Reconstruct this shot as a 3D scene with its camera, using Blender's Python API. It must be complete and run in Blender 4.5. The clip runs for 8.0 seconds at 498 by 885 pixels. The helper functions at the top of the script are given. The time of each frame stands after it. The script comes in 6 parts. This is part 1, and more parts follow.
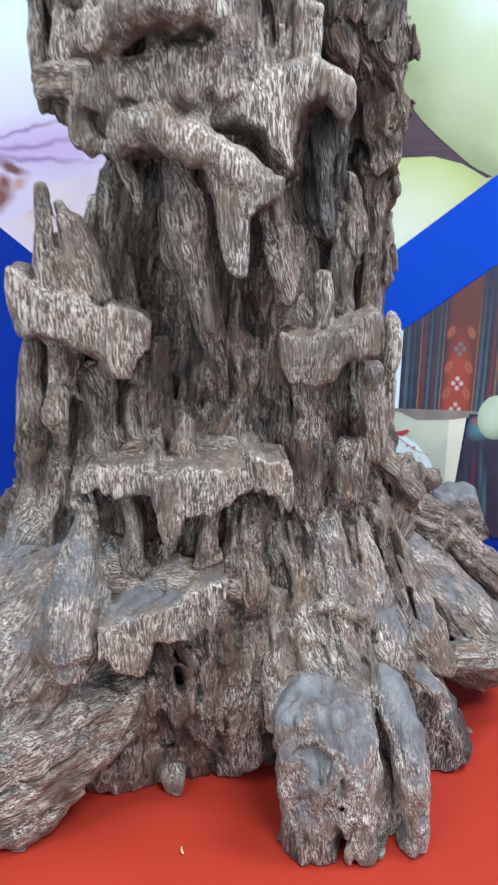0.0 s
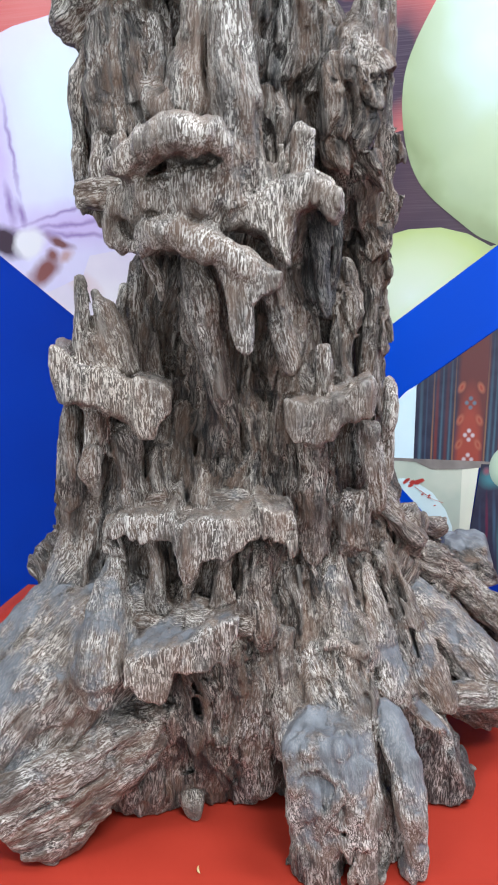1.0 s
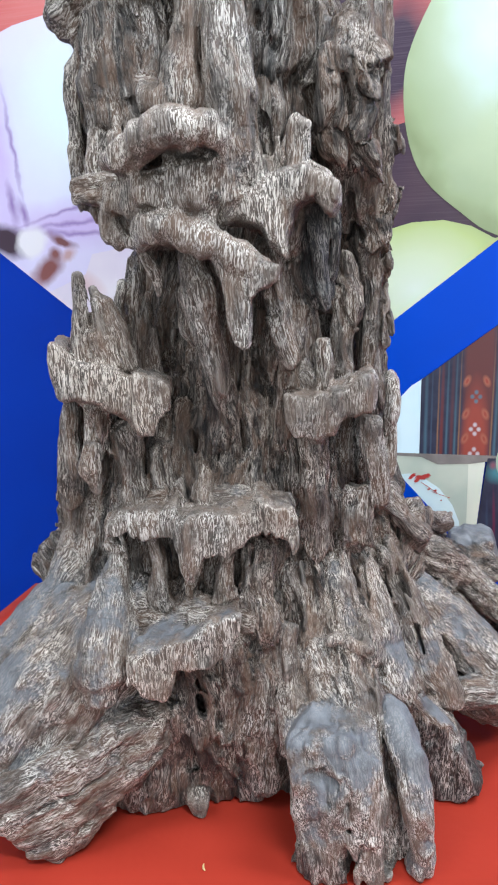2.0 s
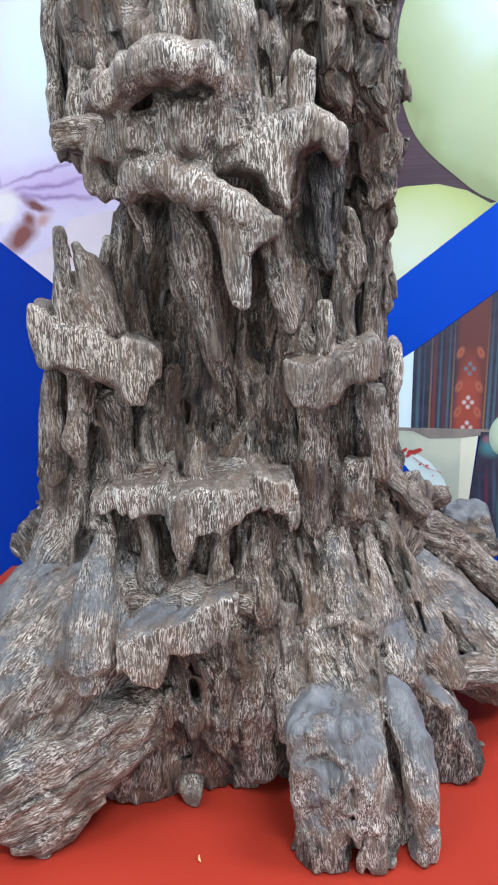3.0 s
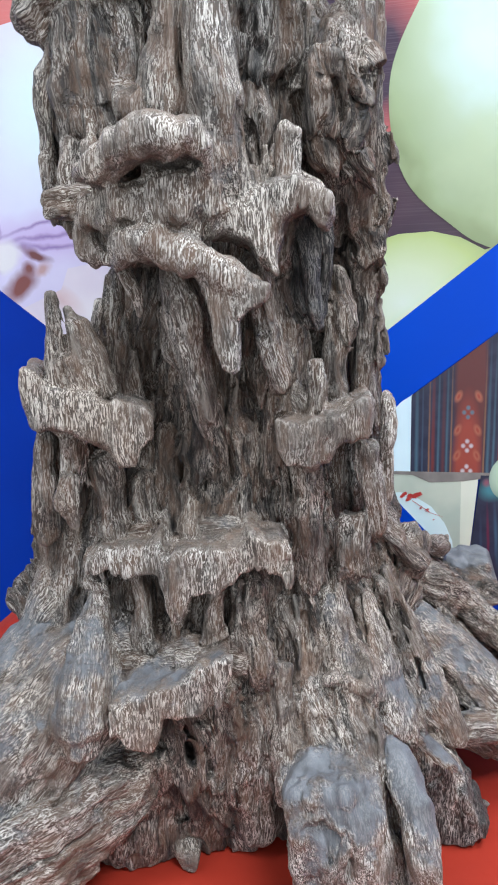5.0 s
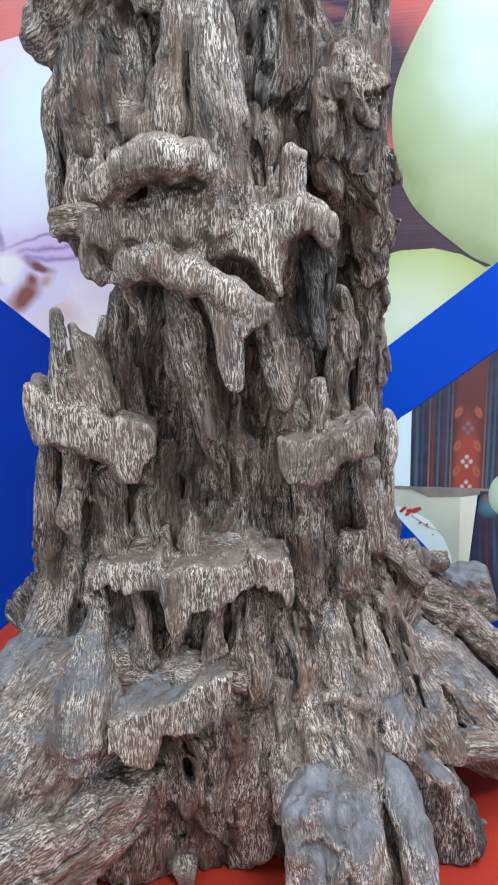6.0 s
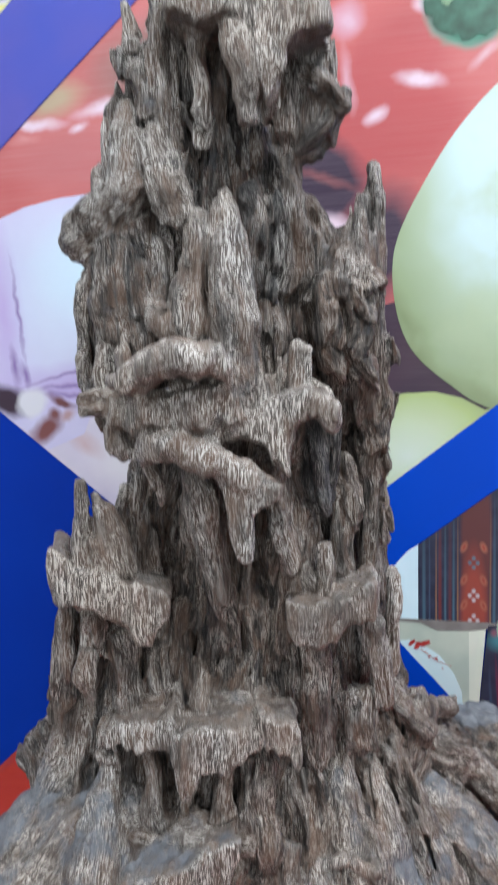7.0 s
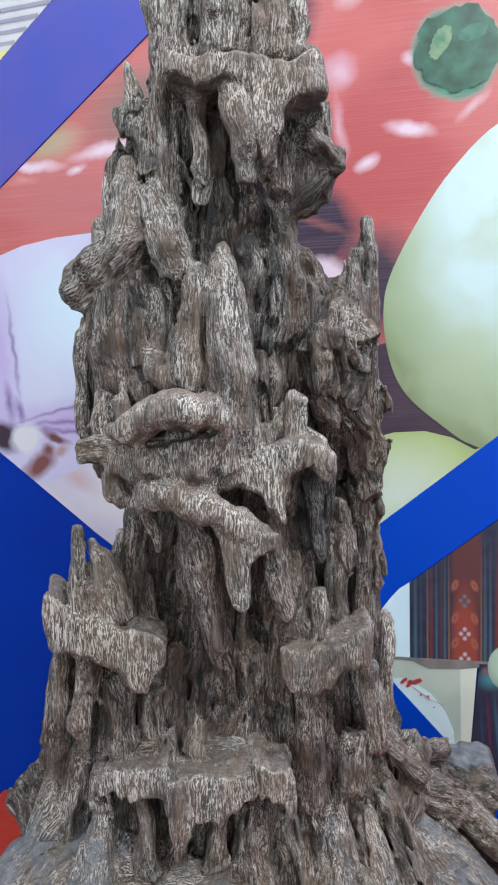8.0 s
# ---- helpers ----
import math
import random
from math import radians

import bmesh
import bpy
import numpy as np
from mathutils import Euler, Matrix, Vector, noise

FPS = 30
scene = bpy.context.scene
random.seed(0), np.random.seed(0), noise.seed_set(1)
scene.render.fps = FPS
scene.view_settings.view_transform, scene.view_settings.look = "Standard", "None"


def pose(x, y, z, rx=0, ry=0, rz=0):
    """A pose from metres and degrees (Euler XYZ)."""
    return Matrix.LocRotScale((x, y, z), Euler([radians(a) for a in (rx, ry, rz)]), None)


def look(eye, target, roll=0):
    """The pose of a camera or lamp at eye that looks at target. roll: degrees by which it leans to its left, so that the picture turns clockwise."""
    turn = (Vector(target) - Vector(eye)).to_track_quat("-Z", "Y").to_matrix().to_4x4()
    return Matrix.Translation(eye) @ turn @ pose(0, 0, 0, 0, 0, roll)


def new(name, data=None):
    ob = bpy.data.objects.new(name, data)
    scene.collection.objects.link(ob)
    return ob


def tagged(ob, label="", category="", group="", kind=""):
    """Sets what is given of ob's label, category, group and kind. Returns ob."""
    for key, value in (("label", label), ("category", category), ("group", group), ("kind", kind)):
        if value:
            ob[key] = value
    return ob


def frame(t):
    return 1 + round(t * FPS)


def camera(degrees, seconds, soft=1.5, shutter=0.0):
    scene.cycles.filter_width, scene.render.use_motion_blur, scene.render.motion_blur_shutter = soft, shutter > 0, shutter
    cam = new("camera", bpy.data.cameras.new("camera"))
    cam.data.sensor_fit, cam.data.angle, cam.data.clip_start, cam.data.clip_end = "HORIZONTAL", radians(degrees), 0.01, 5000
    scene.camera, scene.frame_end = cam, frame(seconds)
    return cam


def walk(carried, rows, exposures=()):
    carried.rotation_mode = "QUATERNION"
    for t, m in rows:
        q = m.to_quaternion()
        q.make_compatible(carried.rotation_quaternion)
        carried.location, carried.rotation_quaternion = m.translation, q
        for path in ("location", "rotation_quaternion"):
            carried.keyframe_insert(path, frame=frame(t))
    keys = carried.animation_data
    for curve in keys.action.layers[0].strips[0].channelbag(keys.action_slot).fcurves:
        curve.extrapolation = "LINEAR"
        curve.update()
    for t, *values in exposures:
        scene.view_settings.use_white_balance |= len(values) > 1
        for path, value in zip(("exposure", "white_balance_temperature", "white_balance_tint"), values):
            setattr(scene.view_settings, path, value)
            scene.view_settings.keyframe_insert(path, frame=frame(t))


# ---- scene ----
cam = camera(39.9, 8.0, soft=2.0, shutter=0.5)
METRES, EYE, TILT, LEAN, TURN = 0.47, 1.50, -17.0, 0.0, 9.5
ROWS = [
    (0.0, 0.0, 0.0, 0.0, -0.0, 0.0, 0.0),
    (0.5, 0.0022, -0.1057, 0.016, 1.98, 2.0, -0.39),
    (1.0, 0.0923, -0.2218, 0.0296, 3.52, 3.48, -0.17),
    (1.5, 0.1417, -0.2479, 0.0258, 4.95, 3.73, 0.54),
    (3.0, 0.0495, -0.0916, 0.0018, 2.23, 1.71, 0.83),
    (3.5, 0.0663, -0.103, -0.008, 1.88, 1.41, 1.59),
    (4.0, 0.0709, -0.1122, 0.0279, 2.73, 2.47, 1.57),
    (4.5, 0.0859, -0.1144, 0.0675, 2.83, 3.69, 1.46),
    (5.0, 0.0866, -0.0874, 0.0818, 2.79, 4.06, 1.37),
    (6.5, 0.0756, -0.127, 0.1622, 2.58, 6.29, 0.4),
    (7.0, 0.0885, -0.2389, 0.2845, 3.46, 12.28, 0.29),
    (7.5, 0.0878, -0.282, 0.3163, 3.53, 14.23, 0.03),
    (8.0, 0.073, -0.2826, 0.3352, 2.52, 14.37, 0.22),
]
walk(cam, [(t, pose(0, 0, EYE, TILT, LEAN, TURN) @ pose(METRES * x, METRES * y, METRES * z, 90 + pitch, roll, yaw)) for t, x, y, z, yaw, pitch, roll in ROWS],
     [(0.0, 0.09), (3.5, 0.04), (5.0, -0.01), (6.4, -0.14), (7.4, -0.36), (8.0, -0.40)])

# ---- light ----
world = bpy.data.worlds.new("sky")
scene.world = world
world.use_nodes = True
sky = world.node_tree.nodes.new("ShaderNodeTexSky")
sky.sky_type, sky.sun_disc = "NISHITA", False
sky.sun_elevation, sky.sun_rotation = radians(40), radians(160)
world.node_tree.nodes["Background"].inputs["Strength"].default_value = 0.08
world.node_tree.links.new(sky.outputs[0], world.node_tree.nodes["Background"].inputs["Color"])


def area_lamp(name, where, target, wide, high, watts, colour):
    data = bpy.data.lights.new(name, "AREA")
    data.shape, data.size, data.size_y, data.energy, data.color = "RECTANGLE", wide, high, watts, colour
    ob = new(name, data)
    ob.matrix_world = look(where, target)
    return ob


# daylight through the assumed, unseen open front of the hall, added as frontal fill, and the ceiling panels
area_lamp("daylight", (0.0, -3.9, 1.7), (0.0, 0.0, 1.5), 5.6, 2.4, 78.0, (0.84, 0.93, 1.0))
PANELS = ((-2.5, -2.3, 44.0), (-1.2, -0.9, 44.0), (1.2, -0.9, 152.0), (-1.3, 0.85, 36.0), (1.3, 0.85, 96.0))
for lx, ly, watts in PANELS:
    area_lamp("panel_lamp", (lx, ly, 4.08), (lx, ly, 0.0), 1.3, 0.6, watts, (0.88, 0.945, 1.0))

# ---- materials ----


def material(name, rough=0.6, metal=0.0, spec=0.5):
    m = bpy.data.materials.new(name)
    m.use_nodes = True
    b = m.node_tree.nodes["Principled BSDF"]
    b.inputs["Roughness"].default_value = rough
    b.inputs["Metallic"].default_value = metal
    b.inputs["Specular IOR Level"].default_value = spec
    return m, m.node_tree, b


def node(tree, kind, **values):
    n = tree.nodes.new("ShaderNode" + kind)
    for key, value in values.items():
        n.inputs[key.replace("_", " ")].default_value = value
    return n


def ramp(tree, source, *stops):
    n = tree.nodes.new("ShaderNodeValToRGB")
    e = n.color_ramp.elements
    while len(e) < len(stops):
        e.new(0.5)
    for el, (p, c) in zip(e, stops):
        el.position = p
        el.color = (*c, 1) if len(c) == 3 else (c[0], c[0], c[0], 1)
    tree.links.new(source, n.inputs[0])
    return n.outputs[0]


def mix(tree, fac, a, b, how="MIX"):
    n = tree.nodes.new("ShaderNodeMix")
    n.data_type, n.blend_type = "RGBA", how
    for sock, v in ((n.inputs[0], fac), (n.inputs[6], a), (n.inputs[7], b)):
        if isinstance(v, (int, float)):
            sock.default_value = v
        elif isinstance(v, tuple):
            sock.default_value = (*v, 1)
        else:
            tree.links.new(v, sock)
    return n.outputs[2]


def scaled(tree, vector, s):
    n = tree.nodes.new("ShaderNodeMapping")
    n.inputs["Scale"].default_value = s
    tree.links.new(vector, n.inputs["Vector"])
    return n.outputs[0]


def cloudy(tree, vector, scale, detail=3.0, rough=0.5, distort=0.0):
    n = tree.nodes.new("ShaderNodeTexNoise")
    n.inputs["Scale"].default_value, n.inputs["Detail"].default_value = scale, detail
    n.inputs["Roughness"].default_value, n.inputs["Distortion"].default_value = rough, distort
    tree.links.new(vector, n.inputs["Vector"])
    return n.outputs[0]


def bump(tree, bsdf, height, strength, distance, under=None):
    n = node(tree, "Bump", Strength=strength, Distance=distance)
    tree.links.new(height, n.inputs["Height"])
    if under is not None:
        tree.links.new(under, n.inputs["Normal"])
    tree.links.new(n.outputs[0], bsdf.inputs["Normal"])
    return n.outputs[0]


def place_of(tree):
    return tree.nodes.new("ShaderNodeTexCoord").outputs["Object"]


def math_node(tree, how, a, b):
    n = tree.nodes.new("ShaderNodeMath")
    n.operation = how
    for sock, v in zip(n.inputs, (a, b)):
        if isinstance(v, (int, float)):
            sock.default_value = v
        else:
            tree.links.new(v, sock)
    return n.outputs[0]


def wood_material():
    m, t, b = material("weathered_wood", 0.55, 0.0, 0.3)
    at = t.nodes.new("ShaderNodeAttribute")
    at.attribute_name = "grain"
    g = at.outputs["Vector"]
    worn = t.nodes.new("ShaderNodeAttribute")
    worn.attribute_name = "worn"
    p = place_of(t)
    wav = t.nodes.new("ShaderNodeVectorMath")
    wav.operation = "MULTIPLY_ADD"
    n3 = t.nodes.new("ShaderNodeTexNoise")
    n3.inputs["Scale"].default_value, n3.inputs["Detail"].default_value = 28.0, 2.0
    t.links.new(p, n3.inputs["Vector"])
    t.links.new(n3.outputs["Color"], wav.inputs[0])
    wav.inputs[1].default_value = (0.008, 0.008, 0.008)
    t.links.new(g, wav.inputs[2])
    g = wav.outputs[0]
    fine = cloudy(t, scaled(t, g, (640, 640, 70)), 1.0, 4.0, 0.62, 0.9)
    broad = cloudy(t, scaled(t, g, (150, 150, 20)), 1.0, 3.0, 0.55)
    patch = cloudy(t, scaled(t, g, (24, 24, 8)), 1.0, 6.0, 0.66)
    grain = cloudy(t, p, 900.0, 2.0)
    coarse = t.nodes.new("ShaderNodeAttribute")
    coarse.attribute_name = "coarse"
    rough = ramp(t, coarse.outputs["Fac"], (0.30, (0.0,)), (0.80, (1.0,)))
    # dark wood, grey or brown, near-black seams along the grain; rough recess limbs hold shade in their darker tone
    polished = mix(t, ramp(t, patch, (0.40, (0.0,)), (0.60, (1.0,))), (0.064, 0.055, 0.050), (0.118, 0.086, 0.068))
    raw_shaded = mix(t, ramp(t, patch, (0.40, (0.0,)), (0.60, (1.0,))), (0.034, 0.028, 0.026), (0.112, 0.070, 0.050))
    dark = mix(t, rough, polished, raw_shaded)
    seam = ramp(t, cloudy(t, scaled(t, g, (60, 60, 11)), 1.0, 4.0, 0.6), (0.42, (0.95,)), (0.53, (0.0,)))
    seam = math_node(t, "MAXIMUM", seam, ramp(t, cloudy(t, scaled(t, g, (135, 135, 13)), 1.0, 3.0, 0.55), (0.36, (0.85,)), (0.46, (0.0,))))
    dark = mix(t, math_node(t, "MULTIPLY", seam, rough), dark, (0.019, 0.017, 0.017))
    dark = mix(t, ramp(t, broad, (0.50, (0.0,)), (0.66, (0.55,))), dark, (0.185, 0.160, 0.145))
    light = mix(t, ramp(t, cloudy(t, p, 4.5, 3.0), (0.4, (0.0,)), (0.6, (1.0,))), (0.57, 0.51, 0.455), (0.63, 0.60, 0.57))
    mask = ramp(t, fine, (0.502, (0.0,)), (0.545, (1.0,)))
    dens = ramp(t, cloudy(t, p, 16.0, 5.0, 0.65), (0.38, (0.18,)), (0.56, (1.0,)))
    # fewer pale flecks on rough limbs, so recesses read as shaded
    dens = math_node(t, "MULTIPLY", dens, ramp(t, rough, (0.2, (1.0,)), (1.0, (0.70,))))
    end = t.nodes.new("ShaderNodeAttribute")
    end.attribute_name = "end_grain"
    rub_lit = t.nodes.new("ShaderNodeAttribute")
    rub_lit.attribute_name = "rubbed_lit"
    dens = math_node(t, "MULTIPLY", dens, ramp(t, end.outputs["Fac"], (0.55, (1.0,)), (0.9, (0.3,))))
    streak = math_node(t, "MULTIPLY", mask, dens)
    # pale rims: wear plus caught light, both put into the colour
    worn_lit_edge = math_node(t, "MULTIPLY", rub_lit.outputs["Fac"], ramp(t, broad, (0.35, (0.25,)), (0.6, (1.0,))))
    streak = math_node(t, "MAXIMUM", streak, math_node(t, "MULTIPLY", worn_lit_edge, 0.6))
    streak = math_node(t, "MULTIPLY", streak, math_node(t, "SUBTRACT", 1.0, math_node(t, "MULTIPLY", math_node(t, "MULTIPLY", seam, rough), 0.75)))
    # red-brown bare spots, and dust-blue worn faces with a cool sheen from above in their colour
    rust = ramp(t, cloudy(t, scaled(t, g, (34, 34, 11)), 1.0, 5.0, 0.64), (0.51, (0.0,)), (0.65, (0.75,)))
    dark = mix(t, rust, dark, (0.135, 0.084, 0.060))
    streak = math_node(t, "MULTIPLY", streak, math_node(t, "SUBTRACT", 1.0, math_node(t, "MULTIPLY", rust, 0.6)))
    # blackened old wood; on recess limbs it also holds their shade
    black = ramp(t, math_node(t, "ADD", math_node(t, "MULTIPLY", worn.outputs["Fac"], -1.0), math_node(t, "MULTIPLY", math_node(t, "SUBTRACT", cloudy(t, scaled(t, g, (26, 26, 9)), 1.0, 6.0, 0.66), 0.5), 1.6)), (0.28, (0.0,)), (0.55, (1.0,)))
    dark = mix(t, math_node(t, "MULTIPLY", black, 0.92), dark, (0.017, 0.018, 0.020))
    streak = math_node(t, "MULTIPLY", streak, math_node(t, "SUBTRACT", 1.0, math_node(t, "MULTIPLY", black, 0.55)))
    blot = math_node(t, "MULTIPLY", math_node(t, "SUBTRACT", cloudy(t, p, 15.0, 6.0, 0.68), 0.5), 2.3)
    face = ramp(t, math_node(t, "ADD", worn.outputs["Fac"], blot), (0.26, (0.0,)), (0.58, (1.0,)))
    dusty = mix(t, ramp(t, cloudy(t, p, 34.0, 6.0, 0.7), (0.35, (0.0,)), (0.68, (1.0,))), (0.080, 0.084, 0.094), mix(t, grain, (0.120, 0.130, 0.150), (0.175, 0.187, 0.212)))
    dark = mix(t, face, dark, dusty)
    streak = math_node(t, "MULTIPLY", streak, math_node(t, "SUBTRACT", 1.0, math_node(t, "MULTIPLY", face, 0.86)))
    wood = mix(t, streak, dark, light)
    t.links.new(wood, b.inputs["Base Color"])
    t.links.new(ramp(t, fine, (0.3, (0.42,)), (0.7, (0.68,))), b.inputs["Roughness"])
    medium = cloudy(t, scaled(t, g, (300, 300, 36)), 1.0, 2.0, 0.5)
    calm = math_node(t, "MULTIPLY", math_node(t, "SUBTRACT", 1.0, math_node(t, "MULTIPLY", face, 0.85)), ramp(t, rough, (0.0, (0.5,)), (1.0, (1.0,))))
    first = bump(t, b, math_node(t, "MULTIPLY", medium, calm), 0.8, 0.004, bump(t, b, math_node(t, "MULTIPLY", broad, calm), 0.9, 0.009))
    bump(t, b, math_node(t, "MULTIPLY", fine, calm), 0.8, 0.0018, first)
    return m


def cloth_material():
    m, t, b = material("red_satin_cloth", 0.55, 0.0, 0.12)
    p = place_of(t)
    c = mix(t, cloudy(t, p, 5.0, 4.0), (0.28, 0.024, 0.013), (0.33, 0.031, 0.018))
    weave = cloudy(t, scaled(t, p, (1200, 300, 300)), 1.0, 1.0)
    c = mix(t, ramp(t, weave, (0.3, (0.0,)), (0.8, (0.25,))), c, (0.28, 0.025, 0.014))
    t.links.new(c, b.inputs["Base Color"])
    b.inputs["Sheen Weight"].default_value = 0.15
    b.inputs["Sheen Roughness"].default_value = 0.5
    b.inputs["Sheen Tint"].default_value = (1.0, 0.22, 0.13, 1)
    bump(t, b, weave, 0.15, 0.0006, bump(t, b, cloudy(t, p, 12.0, 3.0), 0.5, 0.006))
    return m


def plain(name, low, high, scale=12.0, rough=0.6, lift=0.0, spec=0.5):
    m, t, b = material(name, rough, 0.0, spec)
    p = place_of(t)
    f = cloudy(t, p, scale, 5.0, 0.6)
    t.links.new(mix(t, ramp(t, f, (0.3, (0.0,)), (0.7, (1.0,))), low, high), b.inputs["Base Color"])
    if lift:
        bump(t, b, f, 0.3, lift)
    return m


def print_ink(name, low, high, scale=4.0, lines=0.0, coat=0.3, spec=0.25):
    """Ink on glossy vinyl: two tones that run into one another, with fine print lines."""
    m, t, b = material(name, 0.42, 0.0, spec)
    p = place_of(t)
    f = ramp(t, cloudy(t, p, scale, 3.0, 0.5), (0.32, (0.0,)), (0.68, (1.0,)))
    c = mix(t, f, low, high)
    if lines:
        s = cloudy(t, scaled(t, p, (4, 4, 420)), 1.0, 2.0)
        c = mix(t, ramp(t, s, (0.45, (0.0,)), (0.75, (lines,))), c, (0.75, 0.68, 0.70))
    t.links.new(c, b.inputs["Base Color"])
    b.inputs["Coat Weight"].default_value, b.inputs["Coat Roughness"].default_value = coat, 0.35
    bump(t, b, cloudy(t, p, 3.0, 2.0), 0.1, 0.01)
    return m


def print_round(name, centre, reach, stops, blotch=(0.5, 0.5, 0.5), amount=0.0):
    """Ink that shades from the middle of a printed round thing to its rim."""
    m, t, b = material(name, 0.42, 0.0, 0.5)
    p = place_of(t)
    d = t.nodes.new("ShaderNodeVectorMath")
    d.operation = "SUBTRACT"
    t.links.new(p, d.inputs[0])
    d.inputs[1].default_value = (centre[0], 0, centre[1])
    f = t.nodes.new("ShaderNodeVectorMath")
    f.operation = "MULTIPLY"
    t.links.new(d.outputs[0], f.inputs[0])
    f.inputs[1].default_value = (1 / reach[0], 0, 1 / reach[1])
    ln = t.nodes.new("ShaderNodeVectorMath")
    ln.operation = "LENGTH"
    t.links.new(f.outputs[0], ln.inputs[0])
    wob = math_node(t, "ADD", ln.outputs["Value"], math_node(t, "MULTIPLY", math_node(t, "SUBTRACT", cloudy(t, p, 6.0, 2.0), 0.5), 0.35))
    c = ramp(t, wob, *stops)
    if amount:
        c = mix(t, ramp(t, cloudy(t, p, 7.0, 3.0), (0.5, (0.0,)), (0.72, (amount,))), c, blotch)
    t.links.new(c, b.inputs["Base Color"])
    b.inputs["Coat Weight"].default_value, b.inputs["Coat Roughness"].default_value = 0.3, 0.35
    return m


def print_photo(name, low, high, blobs, lines=0.0, scale=3.0, wobble=0.03):
    """Ink of a soft printed photograph: a ground of two tones with blurred ovals laid over it.
    A blob is x, z, its two reaches, its turn in degrees, its colour, and how hard its edge is (0 to 1)."""
    m, t, b = material(name, 0.42, 0.0, 0.25)
    p = place_of(t)
    wob = t.nodes.new("ShaderNodeTexNoise")
    wob.inputs["Scale"].default_value, wob.inputs["Detail"].default_value = 18.0, 3.0
    t.links.new(p, wob.inputs["Vector"])
    shifted = t.nodes.new("ShaderNodeVectorMath")
    shifted.operation = "MULTIPLY_ADD"
    t.links.new(wob.outputs["Color"], shifted.inputs[0])
    shifted.inputs[1].default_value = (wobble, 0.0, wobble)
    t.links.new(p, shifted.inputs[2])
    c = mix(t, ramp(t, cloudy(t, p, scale, 3.0), (0.32, (0.0,)), (0.68, (1.0,))), low, high)
    for x, z, rx, rz, turn, colour, hard in blobs:
        n = t.nodes.new("ShaderNodeMapping")
        n.vector_type = "TEXTURE"
        n.inputs["Location"].default_value = (x + wobble / 2, 0, z + wobble / 2)
        n.inputs["Rotation"].default_value = (0, radians(-turn), 0)
        n.inputs["Scale"].default_value = (rx, 1000.0, rz)
        t.links.new(shifted.outputs[0], n.inputs["Vector"])
        ln = t.nodes.new("ShaderNodeVectorMath")
        ln.operation = "LENGTH"
        t.links.new(n.outputs[0], ln.inputs[0])
        c = mix(t, ramp(t, ln.outputs["Value"], (hard * 0.9, (1.0,)), (1.0, (0.0,))), c, colour)
    if lines:
        s = cloudy(t, scaled(t, p, (4, 4, 420)), 1.0, 2.0)
        c = mix(t, ramp(t, s, (0.45, (0.0,)), (0.75, (lines,))), c, (0.62, 0.52, 0.54))
    t.links.new(c, b.inputs["Base Color"])
    b.inputs["Coat Weight"].default_value, b.inputs["Coat Roughness"].default_value = 0.3, 0.35
    return m


WOOD = wood_material()
CLOTH = cloth_material()
PAINT = plain("pale_grey_wall_paint", (0.50, 0.50, 0.49), (0.58, 0.58, 0.57), 3.0, 0.8, 0.001)
FLOORING = plain("grey_floor_tile", (0.16, 0.155, 0.15), (0.22, 0.215, 0.205), 5.0, 0.4)
STEEL = plain("grey_steel", (0.30, 0.30, 0.31), (0.40, 0.40, 0.41), 20.0, 0.4)
BOARD = plain("table_board", (0.30, 0.20, 0.12), (0.40, 0.28, 0.17), 8.0, 0.5)
LAMP_WHITE = plain("lamp_housing", (0.75, 0.75, 0.75), (0.8, 0.8, 0.8), 8.0, 0.5)
STRAW = plain("straw_scrap", (0.45, 0.35, 0.16), (0.60, 0.48, 0.24), 200.0, 0.6)

# ---- building blocks ----


def mesh_of(name, bm, mat):
    me = bpy.data.meshes.new(name)
    bm.to_mesh(me)
    bm.free()
    me.materials.append(mat)
    return me


def part(name, bm, mat, parent=None, label=""):
    ob = new(name, mesh_of(name, bm, mat))
    ob.parent = parent
    return tagged(ob, label) if label else ob


def box(lo, hi, bevel=0.0, bm=None):
    bm = bm or bmesh.new()
    made = bmesh.ops.create_cube(bm, size=1.0)["verts"]
    lo, hi = Vector(lo), Vector(hi)
    for v in made:
        v.co = Vector((lo[i] + (v.co[i] + 0.5) * (hi[i] - lo[i]) for i in range(3)))
    if bevel:
        edges = list({e for v in made for e in v.link_edges})
        bmesh.ops.bevel(bm, geom=edges, offset=bevel, segments=2, affect="EDGES")
    return bm


def smooth(ob):
    ob.data.polygons.foreach_set("use_smooth", [True] * len(ob.data.polygons))
    return ob


# ---- the hall ----
def setting(name, bm, mat, label, category):
    return tagged(part(name, bm, mat), label, category, kind="structure")


setting("floor", box((-3.6, -4.2, -0.1), (3.6, 1.66, 0.0)), FLOORING, "grey tiled floor of the exhibition hall", "floor")
setting("wall_back", box((-3.6, 1.56, 0.0), (3.6, 1.66, 4.2)), PAINT, "pale grey painted wall behind the printed banner", "wall")
setting("wall_left", box((-3.7, -4.2, 0.0), (-3.6, 1.66, 4.2)), PAINT, "pale grey painted side wall of the hall", "wall")
setting("wall_right", box((3.6, -4.2, 0.0), (3.7, 1.66, 4.2)), PAINT, "pale grey painted side wall of the hall", "wall")
bm = box((-3.6, -4.2, 0.0), (-2.9, -4.1, 4.2))
box((2.9, -4.2, 0.0), (3.6, -4.1, 4.2), bm=bm)
box((-2.9, -4.2, 2.95), (2.9, -4.1, 4.2), bm=bm)
